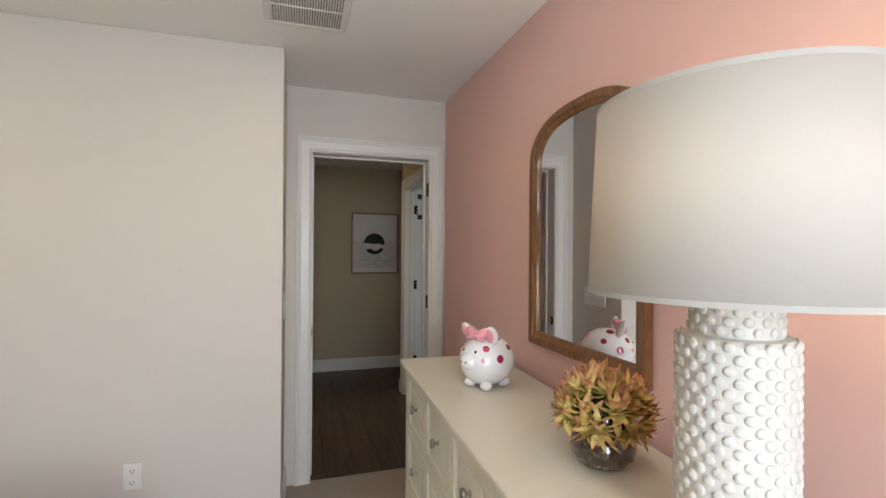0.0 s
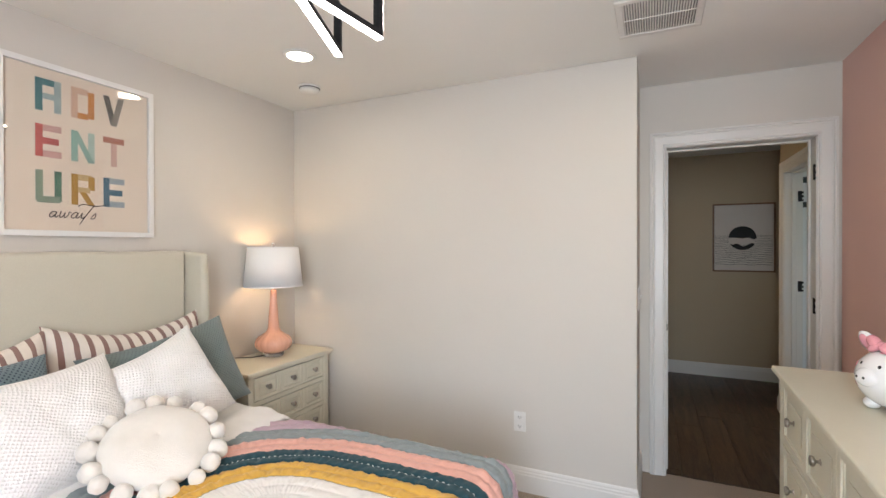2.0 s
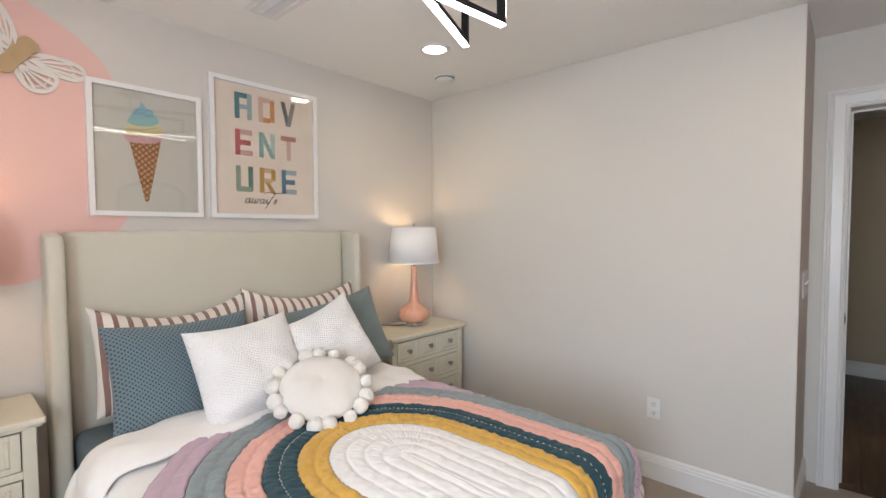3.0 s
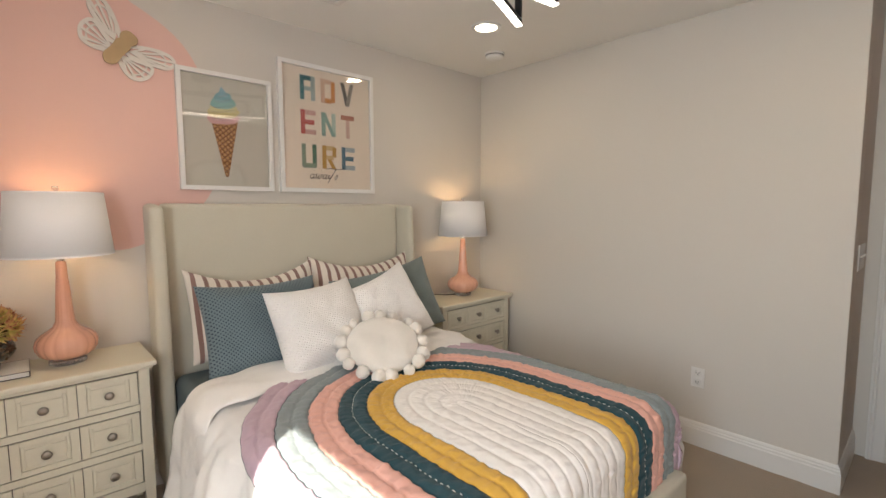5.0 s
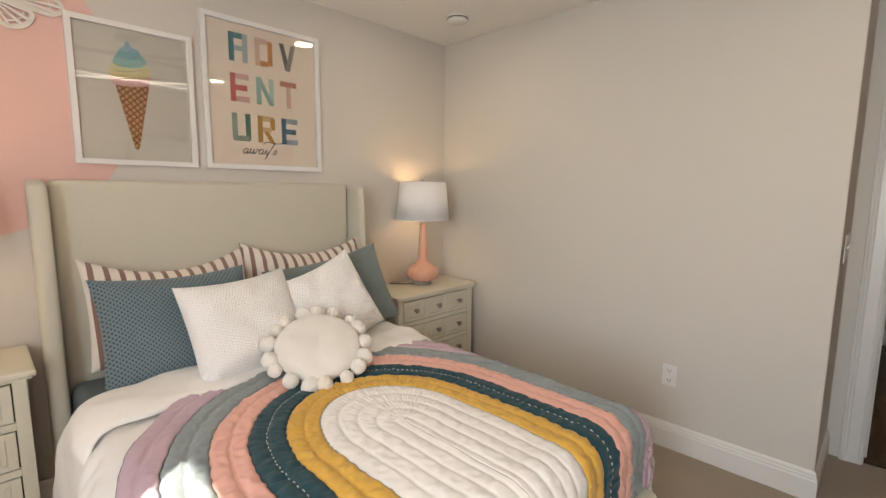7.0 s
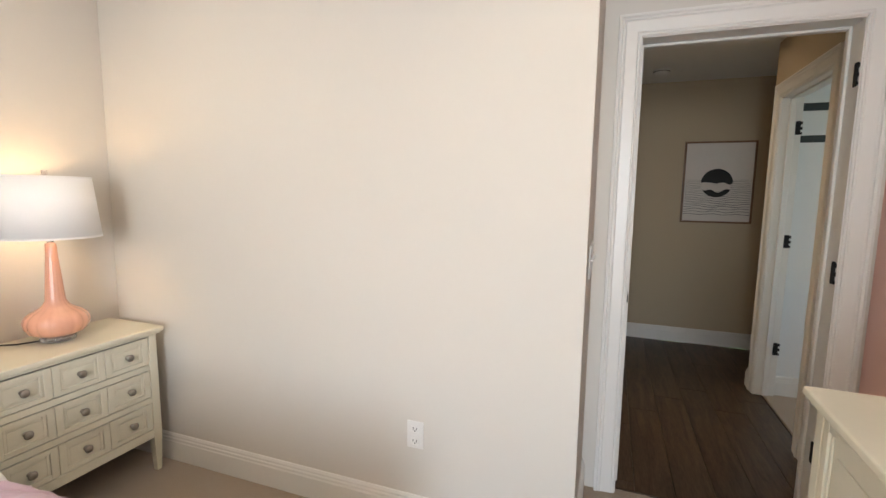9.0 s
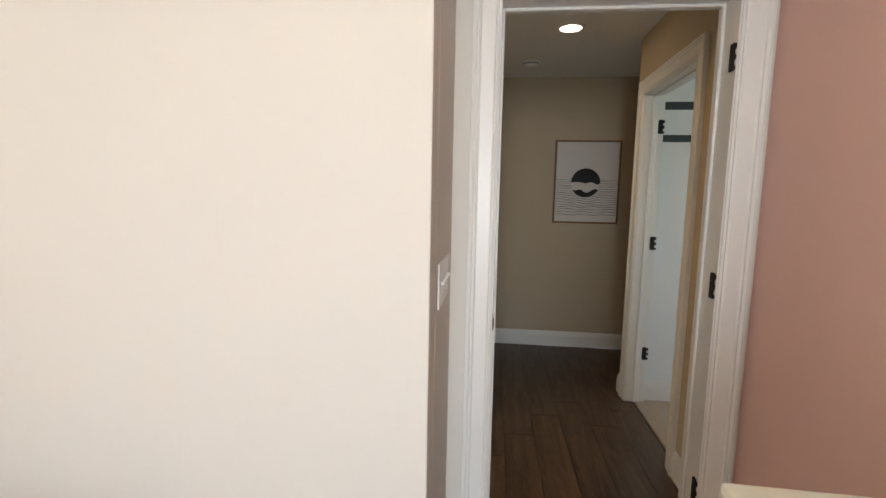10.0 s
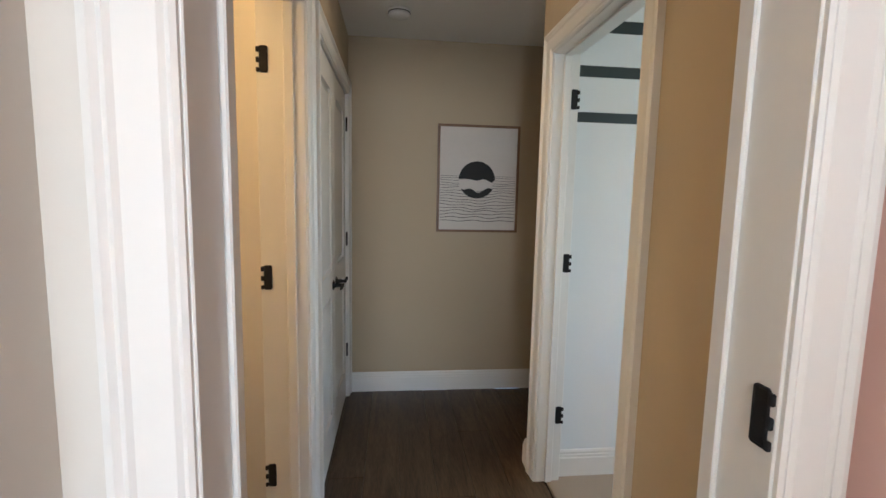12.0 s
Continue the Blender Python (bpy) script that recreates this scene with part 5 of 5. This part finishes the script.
def quilt_point(s, d, puff, lift=0.020):
    u, v = quilt_uv(s, d)
    gather = noise.noise(Vector((u * 38, v * 38, d * 9))) * 0.0030 + noise.noise(Vector((s * 240, d * 18, 5))) * 0.0030 * min(1, d / 0.05)
    wide = noise.noise(Vector((u * 5, v * 5, 9))) * 0.006
    gather *= 0.6 if d < 0.316 else 1.15
    amp = 0.0055 if d < 0.316 else 0.0085
    return drape(u, v, lift + puff * (amp + gather) + gather * 0.7 + wide * 0.6, 0.08, wave=0.5)


for nm, d0, d1, channels, material in BANDS:
    rows = []
    nd = channels * 9
    for j in range(nd + 1):
        f = j / nd
        ch = (f * channels) % 1.0 if d0 else (0.5 + f * (channels - 0.5)) % 1.0
        puff = abs(math.sin(math.pi * ch)) ** 0.38
        rows.append([quilt_point(i / 420, max(d0 + (d1 - d0) * f, 0.0003), puff) for i in range(421)])
    cloth(nm, rows, material, quilt, nm.split("_")[0] + " quilted arch", 0.010)
for nm, d, ink_m in (("cream_seam", 0.315, GREYCLOTH), ("mustard_seam", 0.415, TEALTHREAD), ("teal_seam", 0.52, TEALTHREAD), ("grey_seam", 0.735, TEALTHREAD), ("mauve_seam", 0.848, TEALTHREAD)):
    seam_pts = [quilt_point(i / 420, d, 0.0, 0.0205) for i in range(421)]
    part(nm, sweep(bmesh.new(), seam_pts, 0.0016, 5), ink_m, quilt, "dark seam between two quilt bands", True)
bm = bmesh.new()
for i in range(0, 150):
    s = (i + 0.25) / 150
    a, b = quilt_point(s, 0.4675, 0.10, 0.0225), quilt_point(s + 0.0024, 0.4675, 0.10, 0.0225)
    m_p = (a + b) / 2 + Vector((0, 0, 0.0015))
    sweep(bm, [a, m_p, b], 0.0015, 4)
part("running_stitch", bm, THREAD, quilt, "dashed white running stitch", kind="stuff")

# ---- pillows ----


def pillow(name, label, w, h, t, at, face_az, tilt, roll, material, pinch=0.10, sag=0.05, n=34, seed=0, category="pillow"):
    """A stuffed cushion; it stands on its edge, faces face_az and leans back by tilt."""
    th = thing(name, label, category, (0, 0, 0))
    th.matrix_world = pose(*at, 0, 0, face_az) @ pose(0, 0, 0, 0, -tilt, 0) @ Matrix(((0, 0, 1, 0), (1, 0, 0, 0), (0, 1, 0, 0), (0, 0, 0, 1))) @ pose(0, 0, 0, 0, 0, roll)
    bm = bmesh.new()
    uv = bm.loops.layers.uv.new("UVMap")
    rim = {}
    for side in (1, -1):
        grid = []
        for j in range(n + 1):
            row = []
            for i in range(n + 1):
                a, b = math.sin(math.pi / 2 * (2 * i / n - 1)), math.sin(math.pi / 2 * (2 * j / n - 1))
                edge = i in (0, n) or j in (0, n)
                if edge and (i, j) in rim:
                    row.append(rim[(i, j)])
                    continue
                x = w / 2 * (a - pinch * a * abs(a) ** 2 * (1 - b * b))
                y = h / 2 * (b - pinch * b * abs(b) ** 2 * (1 - a * a))
                y -= sag * (1 - a * a) * (b + 1) / 2 * h
                z = side * t / 2 * (max(0, 1 - a ** 4) * max(0, 1 - b ** 4)) ** 0.62
                q = Vector((a * 2.2 + seed, b * 2.2, side))
                z += 0.022 * noise.noise(q) * (1 - a * a) * (1 - b * b) + 0.011 * noise.noise(q * 2.7) * (1 - a ** 4) * (1 - b ** 4)
                # creases that run in from the corners
                z -= side * 0.006 * abs(math.sin(9 * (abs(a) - abs(b)))) * (abs(a * b)) * (1 - abs(a) ** 6) * (1 - abs(b) ** 6)
                v = bm.verts.new((x, y, z))
                if edge:
                    rim[(i, j)] = v
                row.append(v)
            grid.append(row)
        for j in range(n):
            for i in range(n):
                vs = (grid[j][i], grid[j][i + 1], grid[j + 1][i + 1], grid[j + 1][i])
                f = bm.faces.new(vs if side == 1 else vs[::-1])
                for loop in f.loops:
                    c = loop.vert.co
                    loop[uv].uv = (c.x, c.y)
    cover = part("cover", bm, material, th, "", True)
    return th


pillow("striped_pillow", "ivory linen pillow with mauve-brown stripes, leaning on the headboard", 0.68, 0.46, 0.15, (-1.745, 1.425, 0.875), 2, 14, 0, TICKING, 0.05, 0.17, seed=1)
pillow("striped_pillow", "ivory linen pillow with mauve-brown stripes, beside a dotted pillow", 0.70, 0.50, 0.15, (-1.745, 2.085, 0.862), -2, 14, -1, TICKING, 0.05, 0.14, seed=2)
pillow("dotted_pillow", "blue-grey pillow with small navy dots, in front of a striped pillow", 0.60, 0.45, 0.20, (-1.555, 1.39, 0.822), 3, 22, -1, DOTS, 0.07, 0.03, seed=3)
pillow("dotted_pillow", "blue-grey pillow with small navy dots, behind a white knitted pillow", 0.66, 0.44, 0.17, (-1.52, 2.115, 0.83), -6, 22, 9, DOTS_FAINT, 0.07, 0.03, seed=4)
pillow("knitted_pillow", "square white waffle-knit pillow", 0.475, 0.425, 0.21, (-1.365, 1.580, 0.82), 4, 26, 3, KNIT, 0.06, 0.03, seed=5)
pillow("knitted_pillow", "square white waffle-knit pillow with one corner up", 0.42, 0.42, 0.19, (-1.36, 1.985, 0.835), -8, 22, 20, KNIT, 0.08, 0.02, seed=6)

pom = thing("round_pompom_pillow", "round ivory plush pillow edged with large pompoms", "pillow", (0, 0, 0))
pom.matrix_world = pose(-1.09, 1.752, 0.748, 0, 0, -25) @ pose(0, 0, 0, 0, -60, 0) @ Matrix(((0, 0, 1, 0), (1, 0, 0, 0), (0, 1, 0, 0), (0, 0, 0, 1)))
bm = bmesh.new()
prof = [(0.001, -0.06), (0.06, -0.058), (0.12, -0.046), (0.158, -0.024), (0.170, 0.0), (0.158, 0.026), (0.12, 0.050), (0.07, 0.062), (0.02, 0.060), (0.001, 0.056)]
prof = [(p.x, p.y) for p in spline([Vector((*q, 0)) for q in prof], 3, False)]
lathe(bm, prof, 72)
for v in bm.verts:
    v.co += Vector((v.co.x, v.co.y, 0)) * 0.03 * noise.noise(v.co * 14) + Vector((0, 0, 0.010 * noise.noise(v.co * 12)))
part("cushion", bm, PLUSH, pom, "ivory plush cushion", True)


def ball(r, seed, sub=3, rough=0.06, freq=30):
    bm = bmesh.new()
    bmesh.ops.create_icosphere(bm, subdivisions=sub, radius=r)
    for v in bm.verts:
        v.co *= 1 + rough * noise.noise(v.co * freq + Vector((seed, 0, 0)))
    return bm


balls = []
for k in range(17):
    a = 2 * math.pi * k / 17 + 0.06 * math.sin(k * 2.3)
    r = 0.031 + 0.004 * math.sin(k * 1.7)
    balls.append(part("pompom", ball(r, k, 4, 0.10, 55), PLUSH, pom, "", True, loc=(0.192 * math.cos(a), 0.192 * math.sin(a), 0.004 * math.sin(k * 3))))

# ---- things on the dresser and nightstand ----
bm = bmesh.new()


def blobby(c, radii, rot=(0, 0, 0), idx=0, sub=3):
    g = bmesh.ops.create_icosphere(bm, subdivisions=sub, radius=1.0)
    m = pose(*c, *rot) @ Matrix.Diagonal((*radii, 1))
    bmesh.ops.transform(bm, matrix=m, verts=g["verts"])
    for f in {f for v in g["verts"] for f in v.link_faces}:
        f.material_index = idx
        f.smooth = True


# the head looks along +x
blobby((0, 0, 0.090), (0.098, 0.088, 0.084), sub=4)
blobby((0.088, 0, 0.095), (0.022, 0.032, 0.026), sub=3)
for sx in (0.042, -0.044):
    for sy in (0.036, -0.036):
        blobby((sx, sy, 0.0165), (0.021, 0.020, 0.0170))
for sy in (1, -1):
    blobby((0.035, sy * 0.052, 0.178), (0.012, 0.027, 0.036), (sy * -28, 20, 0), 0)
    blobby((0.0415, sy * 0.052, 0.178), (0.008, 0.019, 0.027), (sy * -28, 20, 0), 1)
    blobby((0.080, sy * 0.026, 0.128), (0.004, 0.0045, 0.006), (0, -30, sy * 20), 3, 2)
    blobby((0.1085, sy * 0.010, 0.096), (0.003, 0.003, 0.004), idx=3, sub=2)
    blobby((0.045, sy * 0.026, 0.184), (0.016, 0.030, 0.016), (sy * 25, 10, sy * 25), 1)
    blobby((0.055, sy * 0.020, 0.170), (0.009, 0.022, 0.010), (sy * -25, 10, sy * 10), 1)
blobby((0.050, 0, 0.182), (0.010, 0.010, 0.010), idx=1)
blobby((-0.096, 0, 0.11), (0.012, 0.006, 0.012), sub=2)
rnd = random.Random(5)
dots = [(10, 60, 1, 0.0085), (75, 10, 2, 0.011), (110, 32, 2, 0.009), (150, -5, 1, 0.009), (60, -28, 2, 0.010), (95, -18, 1, 0.006), (125, -30, 2, 0.011), (-60, 5, 2, 0.010), (-95, 25, 1, 0.009), (-120, -10, 2, 0.011), (-75, -30, 2, 0.009), (-150, 20, 2, 0.010), (170, 40, 1, 0.010), (-100, 58, 2, 0.010), (90, 62, 2, 0.011), (40, 8, 1, 0.006), (-40, 20, 1, 0.007), (180, -20, 2, 0.010), (45, 34, 2, 0.009), (-135, 45, 1, 0.008), (-30, -18, 2, 0.009)]
for az, el, idx, r in dots:
    r *= 1.25
    a, e = radians(az), radians(el)
    d = Vector((0.098 * math.cos(e) * math.cos(a), 0.086 * math.cos(e) * math.sin(a), 0.083 * math.sin(e)))
    nrm = Vector((d.x / 0.098 ** 2, d.y / 0.086 ** 2, d.z / 0.083 ** 2)).normalized()
    q = nrm.to_track_quat("Z", "Y").to_euler()
    blobby((d.x, d.y, d.z + 0.093), (r, r, 0.0016), [math.degrees(x) for x in q], idx, 2)
pig = mesh_object("piggy_bank", bm, [PIGWHITE, PIGPINK, PIGRED, PIGBLACK], None, smooth=True)
pig.matrix_world = pose(1.140, 2.52, 0.9400, 0, 0, 204) @ Matrix.Scale(1.1, 4)
tagged(pig, "glossy white piggy bank with pink dots and bow on the dresser", "piggy bank")

PETAL = bpy.data.materials.new("artificial_petals")
PETAL.use_nodes = True
nt = PETAL.node_tree
uvn = node(nt, "ShaderNodeUVMap")
sep = node(nt, "ShaderNodeSeparateXYZ")
ramp = node(nt, "ShaderNodeValToRGB")
els = ramp.color_ramp.elements
els[0].position, els[0].color = 0.0, (0.22, 0.26, 0.05, 1)
els[1].position, els[1].color = 1.0, (0.30, 0.07, 0.05, 1)
for pos, col in ((0.20, (0.50, 0.50, 0.12, 1)), (0.60, (0.68, 0.53, 0.18, 1)), (0.90, (0.55, 0.26, 0.13, 1))):
    e = els.new(pos)
    e.color = col
geo = node(nt, "ShaderNodeNewGeometry")
addm = node(nt, "ShaderNodeMath", operation="MULTIPLY_ADD")
addm.inputs[1].default_value, addm.inputs[2].default_value = 0.22, -0.12
nt.links.new(geo.outputs["Random Per Island"], addm.inputs[0])
add2 = node(nt, "ShaderNodeMath", operation="ADD")
nt.links.new(uvn.outputs[0], sep.inputs[0])
nt.links.new(sep.outputs[1], add2.inputs[0])
nt.links.new(addm.outputs[0], add2.inputs[1])
nt.links.new(add2.outputs[0], ramp.inputs[0])
nt.links.new(ramp.outputs[0], nt.nodes["Principled BSDF"].inputs["Base Color"])
nt.nodes["Principled BSDF"].inputs["Roughness"].default_value = 0.55
LEAFG = mat("yellow_green_leaf", (0.24, 0.28, 0.05), 0.5, vary=0.2, scale=30)
PEBBLE = mat("brown_pebbles", (0.13, 0.075, 0.035), 0.3, vary=0.5, scale=60, coat=0.4)
SMOKE = mat("smoky_brown_glass", (0.045, 0.028, 0.016), 0.08, vary=0.3, scale=22, coat=1.0)


def petal(bm, uv, base, direction, length, width, curl, twist):
    d = direction.normalized()
    side = d.cross(Vector((0, 0, 1)) if abs(d.z) < 0.9 else Vector((1, 0, 0))).normalized()
    up = side.cross(d)
    side = side * math.cos(twist) + up * math.sin(twist)
    up = side.cross(d)
    prof = [(0.0, 0.25), (0.28, 0.85), (0.55, 1.0), (0.8, 0.6), (1.0, 0.0)]
    prev = None
    for t, w in prof:
        c = base + d * length * t + up * curl * t * t * length
        if w == 0:
            cur = [bm.verts.new(c)]
        else:
            cur = [bm.verts.new(c - side * width * w), bm.verts.new(c - up * width * w * 0.35), bm.verts.new(c + side * width * w)]
        if prev:
            if len(cur) == 3:
                fs = [(prev[0], prev[1], cur[1], cur[0]), (prev[1], prev[2], cur[2], cur[1])]
            else:
                fs = [(prev[0], prev[1], cur[0]), (prev[1], prev[2], cur[0])]
            for q in fs:
                f = bm.faces.new(q)
                for loop in f.loops:
                    loop[uv].uv = (0.5, t if loop.vert in cur else pt)
        prev, pt = cur, t


def flowers(at, seed, size=1.0):
    r = random.Random(seed)
    t = thing("flower_arrangement", "artificial yellow and red flowers in a brown glass bowl", "flower arrangement", at)
    bowl = lathe(bmesh.new(), [(0.032, 0.0), (0.056, 0.008), (0.074, 0.032), (0.076, 0.055), (0.066, 0.080), (0.054, 0.092), (0.050, 0.092), (0.060, 0.078), (0.069, 0.055), (0.067, 0.034)], 40, closed=False)
    part("glass_bowl", bowl, SMOKE, t, "smoky brown glass bowl", True)
    bm = bmesh.new()
    for k in range(46):
        a, z = r.uniform(0, 6.28), r.uniform(0.014, 0.082)
        rr = 0.0735 * math.sqrt(max(0.05, 1 - ((z - 0.046) / 0.052) ** 2)) - 0.003
        g = bmesh.ops.create_icosphere(bm, subdivisions=1, radius=1)
        bmesh.ops.transform(bm, matrix=pose(rr * math.cos(a), rr * math.sin(a), z, r.uniform(0, 90), r.uniform(0, 90), math.degrees(a)) @ Matrix.Diagonal((0.006, 0.011, 0.008, 1)), verts=g["verts"])
    part("pebbles", bm, PEBBLE, t, "brown pebbles", True, kind="stuff")
    n_heads = 28
    for k in range(n_heads):
        f = (k + 0.5) / n_heads
        phi = k * 2.39996
        el = math.asin(1 - f * 1.42)
        d = Vector((math.cos(el) * math.cos(phi), math.cos(el) * math.sin(phi), math.sin(el)))
        d = (d + Vector((r.uniform(-0.25, 0.25), r.uniform(-0.25, 0.25), r.uniform(-0.2, 0.2)))).normalized()
        c = Vector((0, 0, 0.128)) + Vector((d.x * 0.070, d.y * 0.070, d.z * 0.054)) * size * r.uniform(0.85, 1.12)
        droop = r.uniform(0.05, 0.4)
        bm = bmesh.new()
        uv = bm.loops.layers.uv.new("UVMap")
        for ring_i, (m, spread, ln) in enumerate(((5, 0.3, 0.036), (8, 0.75, 0.048), (8, 1.2, 0.056))):
            for i in range(m):
                a = 2 * math.pi * (i + 0.5 * ring_i) / m + r.uniform(-0.2, 0.2)
                s1 = d.cross(Vector((0.3, 0.2, 1))).normalized()
                s2 = d.cross(s1)
                dd = d * math.cos(spread) + (s1 * math.cos(a) + s2 * math.sin(a)) * math.sin(spread)
                dd.z -= droop * ring_i * 0.6
                petal(bm, uv, c, dd, ln * r.uniform(0.85, 1.2) * size, 0.0100 * r.uniform(0.75, 1.2), 0.30, r.uniform(-0.4, 0.4))
        head = bpy.data.meshes.new("flower_head")
        bm.to_mesh(head)
        bm.free()
        head.materials.append(PETAL)
        ob = new("flower_head", head)
        ob.parent = t
    # solid dark core: its colour stands in for shade between the petals
    bm = bmesh.new()
    lathe(bm, [(0.05, 0.075), (0.066, 0.10), (0.06, 0.14), (0.03, 0.165)], 16)
    part("dark_gap_core", bm, SMOKE, t, "dark core painting the shade between petals", True)
    return t


flowers((1.158, 1.868, 0.9405), 3, 1.09)
flowers((-1.80, 0.415, 0.7985), 11, 0.98)
PAPER = mat("white_book_pages", (0.68, 0.66, 0.62), 0.8, vary=0.03)
for k, (x0, x1, y0, y1, z0, rz) in enumerate(((-1.86, -1.665, 0.245, 0.525, 0.7505, 0), (-1.86, -1.68, 0.26, 0.44, 0.7735, 0))):
    bk = thing("book", "thin white book with black cover edges on the nightstand", "book", (0, 0, 0), 0, "stacked books")
    part("cover", box(bmesh.new(), x0, x1, y0, y1, z0, z0 + 0.0025, 0.001), BLACK, bk, "black lower cover")
    part("pages", box(bmesh.new(), x0 + 0.003, x1 - 0.003, y0 + 0.003, y1 - 0.003, z0 + 0.0027, z0 + 0.0195, 0.001), PAPER, bk, "white page block")
    part("cover", box(bmesh.new(), x0, x1, y0, y1, z0 + 0.0197, z0 + 0.0222, 0.001), PAPER, bk, "white upper cover")
    bm = bmesh.new()
    ring = [Vector((x0, y0, z0 + 0.0215)), Vector((x1, y0, z0 + 0.0215)), Vector((x1, y1, z0 + 0.0215)), Vector((x0, y1, z0 + 0.0215)), Vector((x0, y0, z0 + 0.0215))]
    sweep(bm, ring, 0.0012, 4)
    part("cover_edge", bm, BLACK, bk)

# ---- planks of the hall floor ----
pw = 0.178
rp = random.Random(8)
floor_planks = new("hall_planks")
tagged(floor_planks, "dark brown oak plank floor of the hall", kind="structure")
y_lo, y_hi = YH - 0.075, HE
x = HL - 0.2 + 0.016
while x < 2.1:
    y = y_lo - rp.uniform(0, 1.1)
    x1 = min(x + pw - 0.0014, 2.1)
    while y < y_hi:
        ln = rp.choice((0.9, 1.2, 1.6, 1.9))
        a, b = max(y, y_lo), min(y + ln - 0.0014, y_hi)
        y += ln
        if b - a < 0.02:
            continue
        xa, xb = x, x1
        if a < YH + 0.001:
            if xa > D0 and xb < D1:
                pass
            else:
                na, nb = max(xa, D0 + 0.001), min(xb, D1 - 0.001)
                if nb - na > 0.01:
                    ob = mesh_object("plank", box(bmesh.new(), -(nb - na) / 2, (nb - na) / 2, 0, YH - a, -0.012, 0, 0.0012), PLANK)
                    ob.location = ((na + nb) / 2, a, 0.0)
                    ob.parent = floor_planks
                a = YH + 0.001
        if b - a < 0.02 or xb - xa < 0.01:
            continue
        if xb > HR - 0.002 and a < S1 + 0.17:
            xb = HR - 0.002 if xa < HR - 0.03 and b < S0 else min(xb, HR + 0.055)
            if xa > HR + 0.04 or xb <= xa:
                if b <= S1 + 0.17:
                    continue
                a, xb = S1 + 0.17, x1
        if b - a < 0.02:
            continue
        ob = mesh_object("plank", box(bmesh.new(), -(xb - xa) / 2, (xb - xa) / 2, -(b - a) / 2, (b - a) / 2, -0.012, 0, 0.0012), PLANK)
        ob.location = ((xa + xb) / 2, (a + b) / 2, 0.0)
        ob.parent = floor_planks
    x += pw
setting("threshold", new_box(D0 + 0.001, D1 - 0.001, YH - 0.088, YH - 0.0755, -0.005, 0.004, 0.001), mat("dark_transition_strip", (0.05, 0.035, 0.025), 0.5), "dark strip between carpet and oak")
